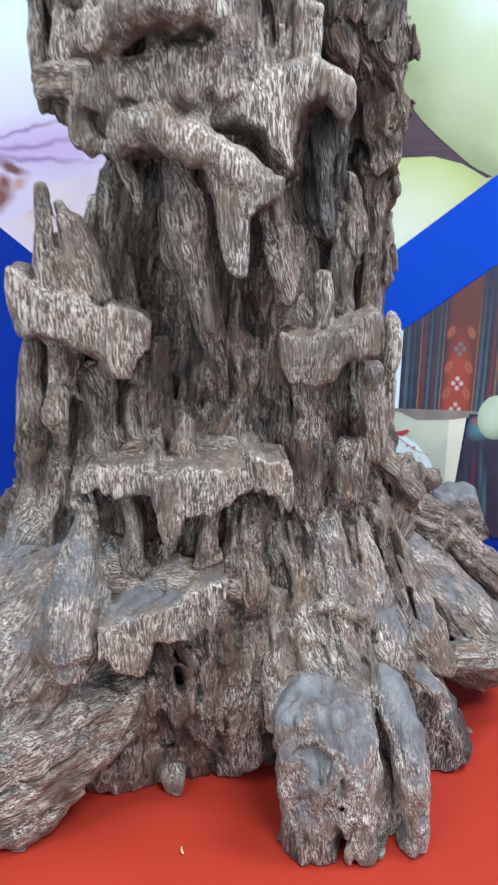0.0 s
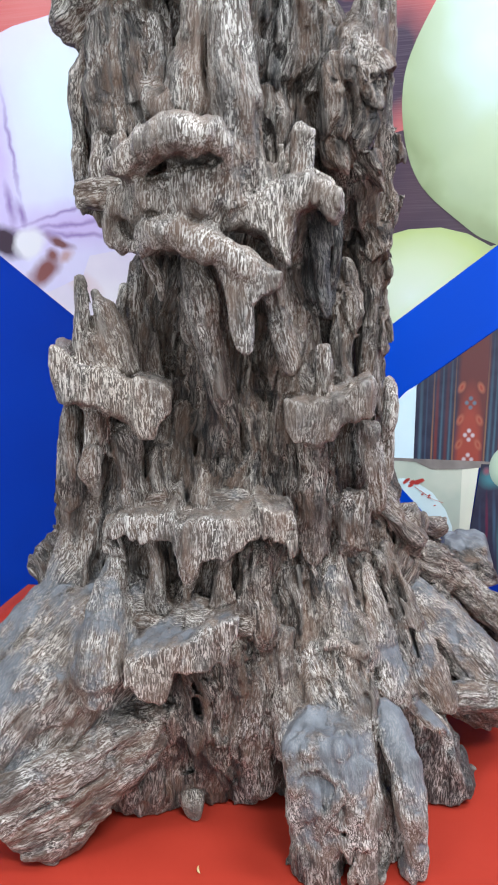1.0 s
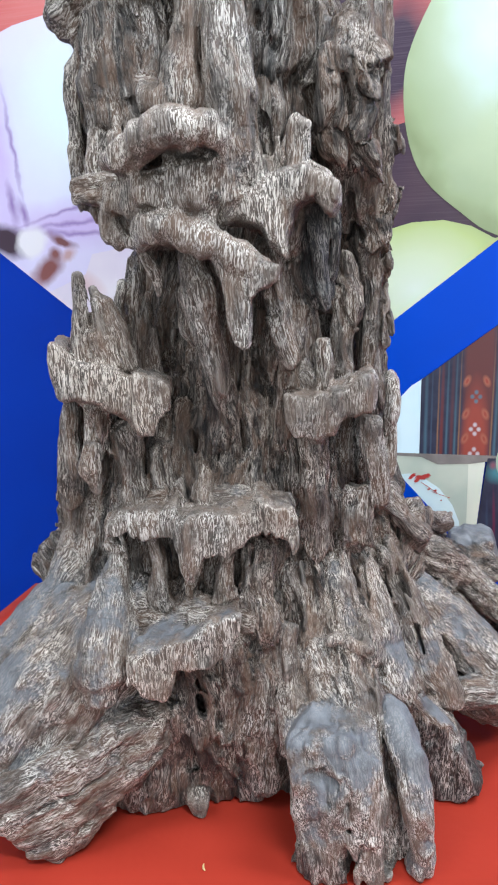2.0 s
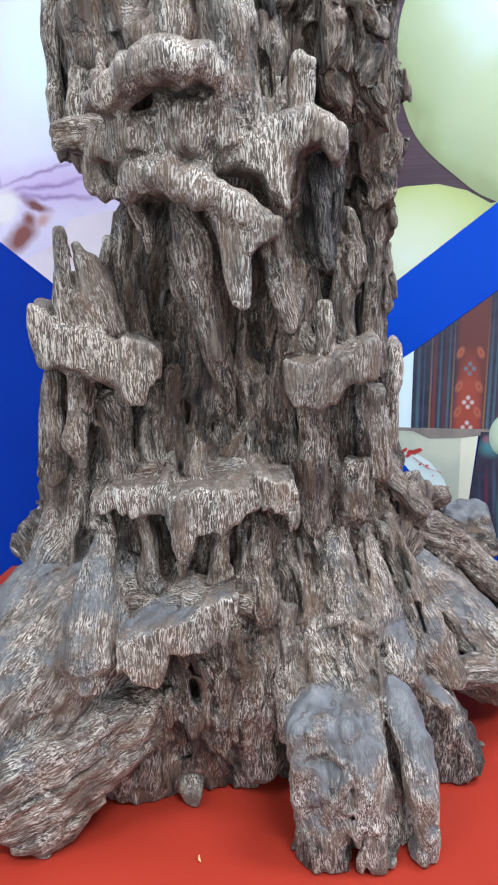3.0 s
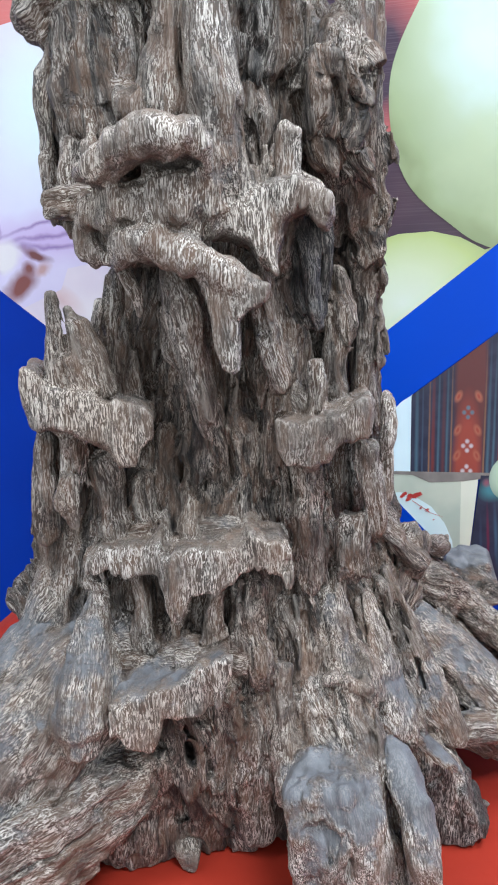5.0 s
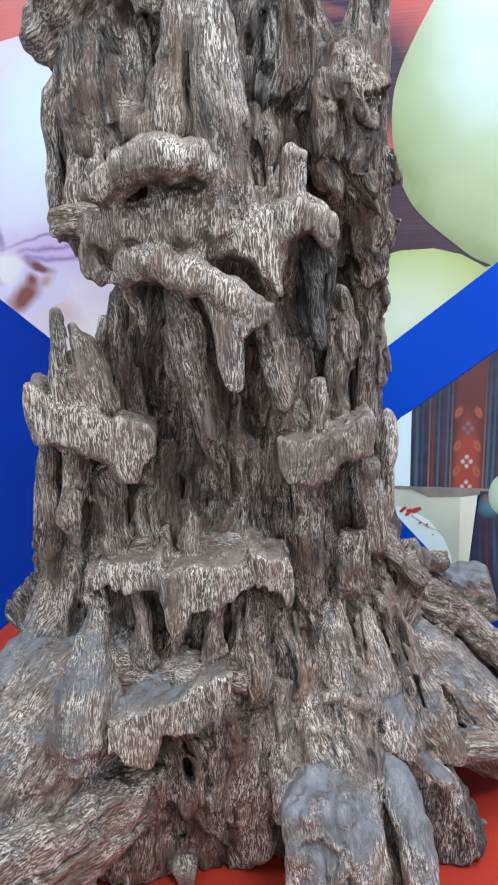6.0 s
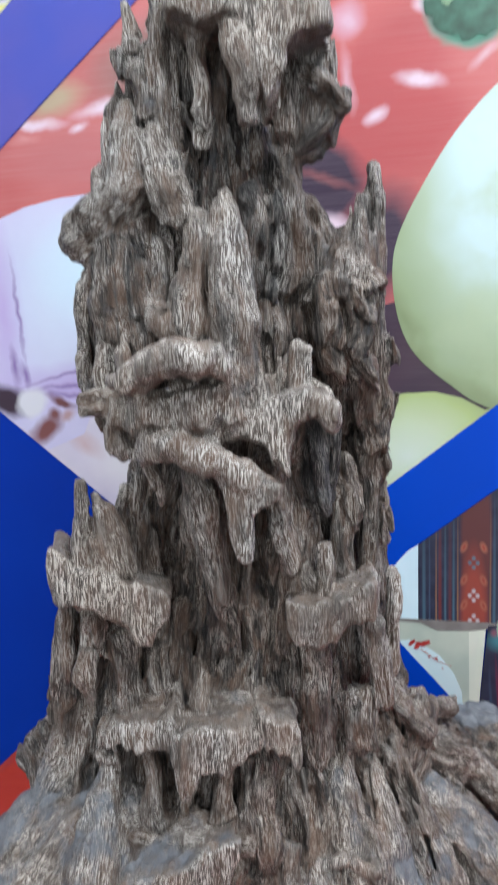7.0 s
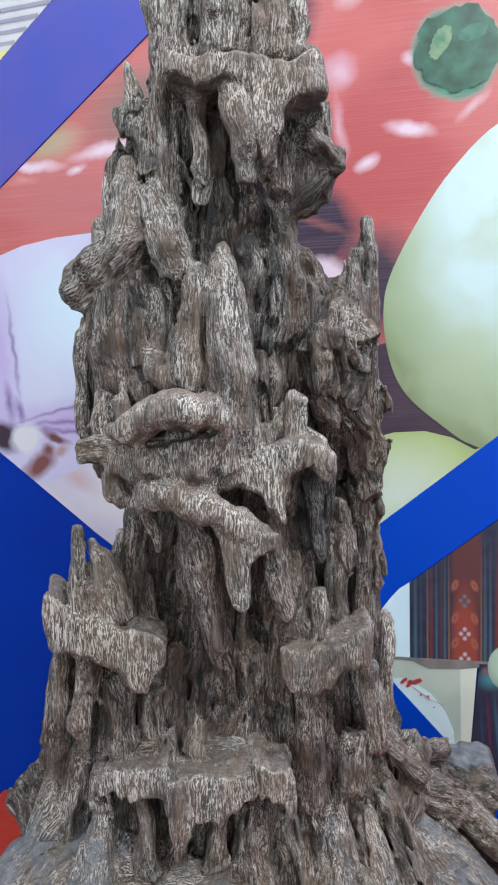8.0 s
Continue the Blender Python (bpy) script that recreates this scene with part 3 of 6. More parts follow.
def distance_to(points, squash, margin, boxy=False):
    pts = np.array(points, np.float64)
    reach = pts[:, 3].max() / min(squash) + margin
    i0 = np.maximum(((pts[:, :3].min(0) - reach - LOW) / CELL).astype(int), 0)
    i1 = np.minimum(((pts[:, :3].max(0) + reach - LOW) / CELL).astype(int) + 2, COUNT)
    if (i1 <= i0).any():
        return None
    ax = [(LOW[k] + np.arange(i0[k], i1[k]) * CELL).astype(np.float32) for k in range(3)]
    best = None
    s = np.array(squash)
    for a, b in zip(pts[:-1], pts[1:]):
        d = (b[:3] - a[:3]) * s
        n2 = float((d * d).sum()) + 1e-9
        q = [(ax[k] - a[k]) * s[k] for k in range(3)]
        X, Y, Z = q[0][:, None, None], q[1][None, :, None], q[2][None, None, :]
        t = np.clip((X * d[0] + Y * d[1] + Z * d[2]) / n2, 0, 1)
        if boxy:
            far = np.sqrt(np.sqrt((X - t * d[0]) ** 4 + (Y - t * d[1]) ** 4 + (Z - t * d[2]) ** 4))
        else:
            far = np.sqrt((X - t * d[0]) ** 2 + (Y - t * d[1]) ** 2 + (Z - t * d[2]) ** 2)
        dist = far - (a[3] + t * (b[3] - a[3]))
        best = dist if best is None else np.minimum(best, dist)
    return tuple(slice(*e) for e in zip(i0, i1)), best.astype(np.float32)


def join(where, d, name, way, k, rough, worn):
    """Blend a solid into the field and note its part, grain and wear; wear below 0 darkens the wood."""
    if name not in PARTS:
        PARTS.append(name)
    PART_OF.append(PARTS.index(name))
    AXES.append(frame_along(way))
    ROUGH.append(rough)
    WORN_SHADE.append(worn)
    f = field[where]
    owner[where] = np.where(d < f, len(AXES) - 1, owner[where])
    h = np.maximum(k - np.abs(f - d), 0) / k
    field[where] = np.minimum(f, d) - h * h * k / 4


def limb(name, points, k=0.012, grain=None, rough=1.0, squash=(1, 1, 1), worn=0.0, boxy=False):
    got = distance_to(points, squash, 0.03, boxy)
    if got:
        join(*got, name, grain or [points[-1][i] - points[0][i] for i in range(3)], k, rough, worn)


def plate(name, outline, front, back, k=0.012, rough=0.3, worn=0.0, tilt=(0, 0), slant=0.0, grain=UP):
    """A thick piece with this outline (x, z), rounded by k at its rims; tilt: how its depth changes along x and z, slant: how its sides run back."""
    pts = np.array(outline, np.float64)
    mid, margin = pts.mean(0), 0.03
    sway = np.abs((pts - mid) * np.array(tilt)).sum(1).max() + margin
    drift = slant * (back - front + 2 * sway)
    lo = np.array((pts[:, 0].min() - margin + min(drift, 0), front - sway, pts[:, 1].min() - margin))
    hi = np.array((pts[:, 0].max() + margin + max(drift, 0), back + sway, pts[:, 1].max() + margin))
    i0 = np.maximum(((lo - LOW) / CELL).astype(int), 0)
    i1 = np.minimum(((hi - LOW) / CELL).astype(int) + 2, COUNT)
    x, y, z = [(LOW[a] + np.arange(i0[a], i1[a]) * CELL).astype(np.float32) for a in range(3)]
    X, Z = x[:, None], z[None, :]
    far = np.full((len(x), len(z)), 9.0, np.float32)
    odd = np.zeros(far.shape, bool)
    for (ax, az), (bx, bz) in zip(pts, np.roll(pts, -1, 0)):
        ex, ez = bx - ax, bz - az
        t = np.clip(((X - ax) * ex + (Z - az) * ez) / (ex * ex + ez * ez), 0, 1)
        far = np.minimum(far, np.hypot(X - ax - t * ex, Z - az - t * ez))
        odd ^= ((az > Z) != (bz > Z)) & (X < ax + (Z - az) * ex / (ez if abs(ez) > 1e-9 else 1e-9))
    flat = np.where(odd, -far, far)
    shift = np.rint(slant * (y - front) / CELL).astype(int)
    back_to = np.clip(np.arange(len(x))[:, None] - shift[None, :], 0, len(x) - 1)
    flat = flat[back_to]
    lean = (tilt[0] * (X - mid[0]) + tilt[1] * (Z - mid[1]))[:, None, :]
    deep = np.abs(y[None, :, None] - lean - (front + back) / 2) - (back - front) / 2
    h = np.maximum(k - np.abs(flat - deep), 0) / k
    d = (np.maximum(flat, deep) + h * h * k / 4).astype(np.float32)
    join(tuple(slice(*e) for e in zip(i0, i1)), d, name, grain, 0.008, rough, worn)


def carve(points, k=0.008, squash=(1, 1, 1)):
    got = distance_to(points, squash, 0.02)
    if got is None:
        return
    where, d = got
    f, d = field[where], -d
    h = np.maximum(k - np.abs(f - d), 0) / k
    field[where] = np.maximum(f, d) + h * h * k / 4



def skin(x, y, angle, z):
    """Where a level ray from outside, towards the axis at (x, y), first meets the wood: its distance from the axis."""
    reach = np.arange(0.55, 0.0, -0.004)
    at = np.stack((x + reach * math.cos(angle), y + reach * math.sin(angle), np.full_like(reach, z)), 1)
    i = np.rint((at - LOW) / CELL).astype(int)
    fine = ((i >= 0) & (i < COUNT)).all(1)
    i, reach = i[fine], reach[fine]
    hit = np.nonzero(field[i[:, 0], i[:, 1], i[:, 2]] < 0)[0]
    return reach[hit[0]] if len(hit) else None


def strands(name, seed, count, centre, angles, heights, radii, lengths, sink=0.3, cut=False, rough=0.8):
    """Upright strands of wood that follow the surface (or, cut, gouges in it), scattered round an axis."""
    rnd = random.Random(seed)
    for _ in range(count):
        angle, z0 = radians(rnd.uniform(*angles)), rnd.uniform(*heights)
        size, length, drift = rnd.uniform(*radii), rnd.uniform(*lengths), rnd.uniform(-0.25, 0.25)
        points, n = [], max(3, int(length / 0.03))
        for step in range(n + 1):
            z = z0 - length * step / n
            a = angle + drift * step / n
            d = skin(centre[0], centre[1], a, z)
            if d is None or z < TOP + 0.01:
                break
            if points and abs(d - last) > 0.05:
                break
            last = d
            r = size * (0.2 + 0.8 * math.sin(math.pi * (step + 0.3) / (n + 0.6)))
            d += r * (rnd.uniform(0.1, 0.3) if cut else -sink)
            points.append((centre[0] + d * math.cos(a), centre[1] + d * math.sin(a), z, r))
        if len(points) > 2:
            if cut:
                carve(points, k=0.006)
            else:
                limb(name, points, k=0.012, rough=rough, worn=(0.0, -0.1, -0.4)[len(AXES) % 3])


# the core of the trunk with its flanks and the flare of the foot
limb("trunk", [(-0.173, 0.870, 2.300, 0.077), (-0.164, 0.860, 2.203, 0.077), (-0.178, 0.875, 2.105, 0.067), (-0.186, 0.885, 2.008, 0.068), (-0.192, 0.885, 1.914, 0.080), (-0.194, 0.885, 1.794, 0.101)], k=0.014, rough=0.9)
limb("trunk", [(-0.237, 0.820, 2.125, 0.026), (-0.233, 0.825, 2.053, 0.027), (-0.240, 0.830, 1.958, 0.031)], rough=0.7)
limb("trunk", [(-0.301, 0.825, 1.915, 0.033), (-0.282, 0.805, 1.850, 0.036), (-0.276, 0.800, 1.789, 0.041), (-0.264, 0.785, 1.720, 0.042)], k=0.02, rough=0.8)
limb("trunk", [(-0.019, 0.885, 1.795, 0.034), (-0.023, 0.905, 1.718, 0.042), (-0.024, 0.925, 1.629, 0.045)], k=0.02, rough=0.8)
limb("trunk", [(-0.359, 0.825, 1.818, 0.016), (-0.364, 0.830, 1.732, 0.018), (-0.360, 0.820, 1.652, 0.019)], rough=0.7)
limb("trunk", [(-0.086, 0.850, 1.885, 0.026), (-0.076, 0.885, 1.821, 0.035), (-0.064, 0.910, 1.743, 0.042)], rough=0.6, worn=0.2)
limb("trunk", [(-0.312, 0.820, 2.021, 0.023), (-0.327, 0.820, 1.923, 0.026), (-0.325, 0.820, 1.854, 0.031)], rough=0.7)
limb("trunk", [(-0.196, 0.745, 1.574, 0.017), (-0.192, 0.752, 1.485, 0.017), (-0.181, 0.762, 1.417, 0.016), (-0.183, 0.800, 1.323, 0.026)], rough=0.9)
limb("trunk", [(-0.108, 0.820, 1.553, 0.028), (-0.098, 0.830, 1.464, 0.033), (-0.089, 0.850, 1.358, 0.035), (-0.088, 0.870, 1.192, 0.040)], rough=0.7)
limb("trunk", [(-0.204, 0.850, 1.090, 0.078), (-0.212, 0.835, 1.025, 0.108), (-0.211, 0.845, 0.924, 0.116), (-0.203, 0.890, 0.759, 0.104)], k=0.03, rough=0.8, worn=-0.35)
limb("trunk", [(-0.037, 0.910, 1.062, 0.051), (-0.002, 0.895, 0.988, 0.064), (0.040, 0.890, 0.918, 0.064)], k=0.03, rough=0.75)
limb("trunk", [(-0.067, 0.870, 1.034, 0.050), (-0.039, 0.830, 0.969, 0.061), (-0.021, 0.800, 0.918, 0.055), (0.003, 0.780, 0.835, 0.059), (0.011, 0.780, 0.731, 0.061)], k=0.03, rough=0.75)
limb("trunk", [(0.075, 1.020, 0.995, 0.056), (0.131, 1.020, 0.916, 0.066), (0.196, 1.020, 0.859, 0.066)], k=0.03, rough=0.75)
limb("trunk", [(-0.336, 0.820, 1.097, 0.058), (-0.350, 0.755, 1.033, 0.067), (-0.396, 0.720, 0.962, 0.078), (-0.459, 0.710, 0.899, 0.084)], k=0.03, rough=0.4, worn=0.5)
limb("trunk", [(-0.320, 0.775, 0.932, 0.061), (-0.334, 0.745, 0.887, 0.061), (-0.380, 0.715, 0.858, 0.064)], k=0.03, rough=0.7, worn=-0.1)
limb("trunk", [(-0.378, 0.800, 1.357, 0.032), (-0.398, 0.810, 1.212, 0.040), (-0.404, 0.800, 1.155, 0.036)], rough=0.7)
# recess fill and core limbs are coloured dark, shade included, by worn below 0
limb("trunk", [(-0.082, 0.930, 1.823, 0.034), (-0.085, 0.930, 1.718, 0.035), (-0.088, 0.940, 1.628, 0.037), (-0.080, 0.920, 1.517, 0.046)], rough=0.7, worn=-0.4)
limb("trunk", [(0.063, 1.020, 1.142, 0.036), (0.046, 0.980, 1.081, 0.035)], rough=0.7)
limb("root_front", [(-0.027, 0.775, 0.872, 0.055), (-0.017, 0.750, 0.812, 0.059), (-0.009, 0.745, 0.743, 0.066), (-0.003, 0.745, 0.646, 0.069)], k=0.02, rough=0.5, worn=-0.2, boxy=True)
limb("root_front_side", [(0.058, 0.790, 0.862, 0.028), (0.067, 0.760, 0.787, 0.035), (0.071, 0.755, 0.678, 0.039)], k=0.02, rough=0.5, worn=-0.3)
limb("trunk", [(-0.165, 0.960, 1.2, 0.14), (-0.160, 0.970, 1.0, 0.18), (-0.150, 1.000, 0.8, 0.19)], worn=-0.35)
limb("trunk", [(-0.158, 0.871, 1.152, 0.041), (-0.152, 0.862, 1.049, 0.063), (-0.163, 0.846, 0.906, 0.081), (-0.178, 0.852, 0.778, 0.062)], worn=-0.35)
limb("trunk", [(-0.310, 0.840, 1.0, 0.11), (-0.330, 0.840, 0.8, 0.12)], rough=0.8)
limb("trunk", [(-0.010, 1.060, 1.0, 0.105), (0.020, 1.060, 0.8, 0.13)], rough=0.8)
limb("root_far", [(0.015, 1.052, 1.139, 0.032), (0.073, 1.136, 1.053, 0.036), (0.151, 1.227, 0.978, 0.037), (0.205, 1.240, 0.971, 0.031)], rough=0.9)
limb("root_far", [(0.172, 1.259, 1.009, 0.029), (0.193, 1.263, 1.008, 0.033), (0.203, 1.263, 0.979, 0.033)], rough=0.2, boxy=True, worn=1.0)
limb("root_back", [(0.044, 1.089, 1.055, 0.039), (0.147, 1.164, 0.956, 0.044), (0.230, 1.162, 0.893, 0.042), (0.292, 1.159, 0.852, 0.039)], rough=0.8, worn=0.3, k=0.03)
limb("lump", [(-0.530, 0.922, 1.094, 0.022), (-0.534, 0.922, 1.058, 0.032), (-0.473, 0.880, 1.036, 0.040)], rough=0.8, worn=-0.3)
# strands and gouges of the weathered trunk
strands("trunk", 11, 30, (-0.16, 0.90), (-175, -5), (1.25, 2.20), (0.008, 0.016), (0.10, 0.32), 0.4)
strands("trunk", 12, 26, (-0.16, 0.95), (-185, 5), (1.10, 1.50), (0.009, 0.018), (0.12, 0.35), 0.45)
strands("trunk", 13, 60, (-0.16, 0.92), (-185, 5), (1.10, 2.20), (0.004, 0.008), (0.08, 0.30), 0.2)
strands("trunk", 14, 70, (-0.16, 0.92), (-185, 5), (1.05, 2.20), (0.004, 0.009), (0.05, 0.22), 0.3, cut=True)
# ledges, columns, drips and hollows
plate("ledge_cap", [(-0.210, 2.115), (-0.174, 2.113), (-0.140, 2.114), (-0.106, 2.102), (-0.074, 2.093), (-0.029, 2.089), (-0.021, 2.072), (-0.021, 2.056), (-0.045, 2.051), (-0.080, 2.037), (-0.084, 1.987), (-0.097, 1.978), (-0.104, 2.008), (-0.106, 2.050), (-0.120, 2.070), (-0.140, 2.082), (-0.161, 2.079), (-0.178, 2.075), (-0.196, 2.085), (-0.210, 2.091)], 0.72, 0.8, k=0.0084, rough=0.3, slant=-0.20)
limb("ledge_cap", [(-0.219, 0.775, 2.132, 0.013), (-0.131, 0.775, 2.124, 0.014), (-0.046, 0.790, 2.112, 0.013)], rough=0.3, grain=UP, boxy=True)
limb("trunk", [(-0.232, 0.765, 2.224, 0.013), (-0.235, 0.765, 2.162, 0.012), (-0.236, 0.765, 2.100, 0.012), (-0.241, 0.770, 2.054, 0.012), (-0.241, 0.775, 2.000, 0.013), (-0.238, 0.780, 1.944, 0.016)], k=0.014, rough=0.5)
limb("trunk", [(-0.151, 0.775, 2.225, 0.033), (-0.151, 0.772, 2.169, 0.032), (-0.157, 0.770, 2.138, 0.028)], k=0.014, rough=0.5)
limb("trunk", [(-0.095, 0.775, 2.217, 0.019), (-0.093, 0.768, 2.126, 0.019)], k=0.014, rough=0.5)
limb("trunk", [(-0.214, 0.772, 2.225, 0.009), (-0.215, 0.770, 2.142, 0.010)], k=0.014, rough=0.5)
limb("finger_4", [(-0.061, 0.775, 2.177, 0.008), (-0.054, 0.775, 2.151, 0.010), (-0.057, 0.770, 2.121, 0.012)], rough=0.5)
carve([(-0.147, 0.600, 2.103, 0.005), (-0.334, 1.250, 2.502, 0.010)], k=0.004)
carve([(-0.147, 0.600, 2.086, 0.005), (-0.333, 1.250, 2.468, 0.010)], k=0.004)
carve([(-0.189, 0.745, 2.154, 0.005), (-0.190, 0.745, 2.134, 0.005)], k=0.004, squash=(1, 0.4, 1))
carve([(-0.064, 0.745, 2.150, 0.005), (-0.062, 0.745, 2.129, 0.004)], k=0.004, squash=(1, 0.4, 1))
carve([(-0.194, 0.735, 2.068, 0.012), (-0.196, 0.750, 2.021, 0.012), (-0.204, 0.760, 1.967, 0.008)], k=0.005, squash=(1, 0.4, 1))
carve([(-0.148, 0.735, 2.061, 0.016), (-0.157, 0.755, 2.020, 0.017), (-0.165, 0.765, 1.966, 0.011)], k=0.005, squash=(1, 0.4, 1))
limb("trunk", [(-0.190, 0.770, 2.099, 0.008), (-0.187, 0.765, 2.040, 0.011), (-0.183, 0.762, 1.990, 0.011), (-0.188, 0.765, 1.956, 0.008)], k=0.014, rough=0.5)
limb("drip_1", [(-0.136, 0.750, 2.082, 0.014), (-0.129, 0.735, 2.042, 0.017), (-0.123, 0.733, 2.002, 0.013), (-0.121, 0.736, 1.971, 0.007)], k=0.008, rough=0.4)
carve([(-0.166, 0.760, 2.056, 0.009), (-0.171, 0.770, 2.044, 0.008)], k=0.004, squash=(1, 0.4, 1))
carve([(-0.108, 0.725, 2.007, 0.003), (-0.109, 0.735, 1.981, 0.005)], k=0.003, squash=(1, 0.4, 1))
limb("trunk", [(-0.080, 0.785, 2.061, 0.008), (-0.080, 0.782, 2.015, 0.012), (-0.085, 0.785, 1.962, 0.017)], k=0.014, rough=0.6)
limb("trunk", [(-0.043, 0.800, 2.084, 0.007), (-0.042, 0.800, 2.053, 0.008), (-0.047, 0.800, 2.029, 0.010)], k=0.014, rough=0.6)
limb("knob_1", [(-0.058, 0.795, 2.025, 0.016), (-0.036, 0.785, 2.011, 0.016), (-0.023, 0.780, 2.001, 0.012), (-0.015, 0.780, 1.987, 0.006)], rough=0.7)
limb("knob_1", [(-0.030, 0.790, 1.974, 0.008), (-0.053, 0.790, 1.957, 0.009), (-0.068, 0.790, 1.947, 0.006)], k=0.008, rough=0.7)
carve([(-0.068, 0.765, 1.956, 0.005), (-0.062, 0.765, 1.947, 0.004)], k=0.005, squash=(1, 0.4, 1))
limb("trunk", [(-0.085, 0.800, 1.949, 0.011), (-0.084, 0.800, 1.896, 0.012), (-0.083, 0.812, 1.855, 0.016), (-0.086, 0.830, 1.814, 0.021)], k=0.014, rough=0.6)
plate("web", [(-0.100, 1.906), (-0.077, 1.881), (-0.062, 1.859), (-0.048, 1.838), (-0.022, 1.835), (-0.015, 1.813), (-0.052, 1.784), (-0.098, 1.756), (-0.105, 1.817)], 0.842, 0.9, k=0.0072, rough=0.3, worn=0.45, slant=-0.12)
limb("spike_1", [(-0.281, 0.775, 2.134, 0.003), (-0.278, 0.775, 2.117, 0.007), (-0.274, 0.775, 2.096, 0.012)], rough=0.4)
plate("wing", [(-0.299, 2.088), (-0.267, 2.091), (-0.237, 2.099), (-0.240, 1.995), (-0.252, 1.996), (-0.257, 2.023), (-0.266, 2.040), (-0.288, 2.047), (-0.295, 2.067)], 0.762, 0.81, k=0.0084, rough=0.5, slant=-0.38)
limb("trunk", [(-0.277, 0.805, 2.044, 0.008), (-0.272, 0.800, 1.985, 0.010)], k=0.014, rough=0.6)
limb("spike_2", [(-0.281, 0.772, 2.009, 0.008), (-0.283, 0.766, 1.972, 0.017), (-0.287, 0.765, 1.929, 0.023), (-0.293, 0.765, 1.901, 0.025)], rough=0.4)
limb("spike_3", [(-0.310, 0.778, 1.997, 0.005), (-0.310, 0.775, 1.934, 0.008)], k=0.006, rough=0.4)
limb("spike_4", [(-0.335, 0.780, 1.941, 0.005), (-0.333, 0.780, 1.922, 0.007), (-0.327, 0.780, 1.899, 0.010)], rough=0.4)
limb("lobe", [(-0.275, 0.770, 1.908, 0.026), (-0.295, 0.765, 1.898, 0.026), (-0.327, 0.765, 1.882, 0.027), (-0.351, 0.770, 1.874, 0.021), (-0.356, 0.772, 1.854, 0.018), (-0.355, 0.778, 1.840, 0.012)], rough=0.5)
carve([(-0.344, 0.765, 1.826, 0.007), (-0.330, 0.775, 1.821, 0.004)], k=0.003, squash=(1, 0.6, 1))
limb("drip_3", [(-0.249, 0.770, 1.963, 0.016), (-0.233, 0.756, 1.923, 0.023), (-0.223, 0.750, 1.893, 0.023), (-0.218, 0.750, 1.871, 0.018), (-0.216, 0.753, 1.859, 0.008)], k=0.008, rough=0.4)
carve([(-0.259, 0.750, 1.903, 0.008), (-0.258, 0.760, 1.885, 0.014), (-0.275, 0.762, 1.865, 0.008)], k=0.004, squash=(1, 0.4, 1))
carve([(-0.312, 0.748, 1.859, 0.003), (-0.275, 0.752, 1.860, 0.006), (-0.241, 0.755, 1.856, 0.008), (-0.210, 0.755, 1.852, 0.004)], k=0.003, squash=(1, 0.4, 1))
limb("trunk", [(-0.312, 0.785, 1.859, 0.025), (-0.309, 0.782, 1.803, 0.028), (-0.304, 0.775, 1.736, 0.030)], k=0.014, rough=0.8)
limb("trunk", [(-0.246, 0.775, 1.846, 0.006), (-0.243, 0.772, 1.799, 0.008), (-0.244, 0.765, 1.754, 0.009)], k=0.014, rough=0.6)
carve([(-0.260, 0.762, 1.834, 0.004), (-0.257, 0.760, 1.784, 0.005), (-0.254, 0.755, 1.751, 0.003)], k=0.005, squash=(1, 0.4, 1))
carve([(-0.221, 0.762, 1.836, 0.006), (-0.218, 0.758, 1.789, 0.006), (-0.213, 0.750, 1.753, 0.003)], k=0.005, squash=(1, 0.4, 1))
limb("trunk", [(-0.336, 0.778, 1.811, 0.010), (-0.356, 0.783, 1.793, 0.008), (-0.361, 0.788, 1.760, 0.006), (-0.362, 0.788, 1.715, 0.006), (-0.360, 0.785, 1.665, 0.008)], k=0.014, rough=0.5)
carve([(-0.329, 0.760, 1.772, 0.007), (-0.330, 0.765, 1.721, 0.007)], k=0.003, squash=(1, 0.3, 1))
limb("finger_5", [(-0.319, 0.758, 1.712, 0.009), (-0.319, 0.755, 1.684, 0.012), (-0.324, 0.755, 1.651, 0.012)], k=0.006, rough=0.4)
carve([(-0.239, 0.600, 1.705, 0.002), (-0.472, 1.150, 1.718, 0.004)], k=0.002)
limb("spike_5", [(-0.290, 0.742, 1.727, 0.005), (-0.286, 0.738, 1.709, 0.009), (-0.278, 0.732, 1.683, 0.013)], k=0.006, rough=0.4)
limb("trunk", [(-0.160, 0.750, 1.893, 0.006), (-0.153, 0.738, 1.866, 0.014), (-0.147, 0.726, 1.816, 0.022), (-0.140, 0.716, 1.762, 0.025), (-0.133, 0.712, 1.709, 0.026), (-0.130, 0.712, 1.649, 0.027)], k=0.014, rough=0.55)
limb("trunk", [(-0.186, 0.748, 1.862, 0.006), (-0.184, 0.738, 1.834, 0.014), (-0.185, 0.732, 1.799, 0.016), (-0.192, 0.728, 1.765, 0.020), (-0.186, 0.722, 1.732, 0.023)], k=0.014, rough=0.55)
carve([(-0.184, 0.704, 1.790, 0.005), (-0.180, 0.700, 1.785, 0.005)], k=0.004)
limb("trunk", [(-0.245, 0.735, 1.743, 0.008), (-0.210, 0.722, 1.732, 0.014), (-0.180, 0.718, 1.723, 0.015)], rough=0.5, grain=UP)
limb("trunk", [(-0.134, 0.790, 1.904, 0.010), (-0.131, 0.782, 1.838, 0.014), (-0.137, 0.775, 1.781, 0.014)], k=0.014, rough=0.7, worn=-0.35)
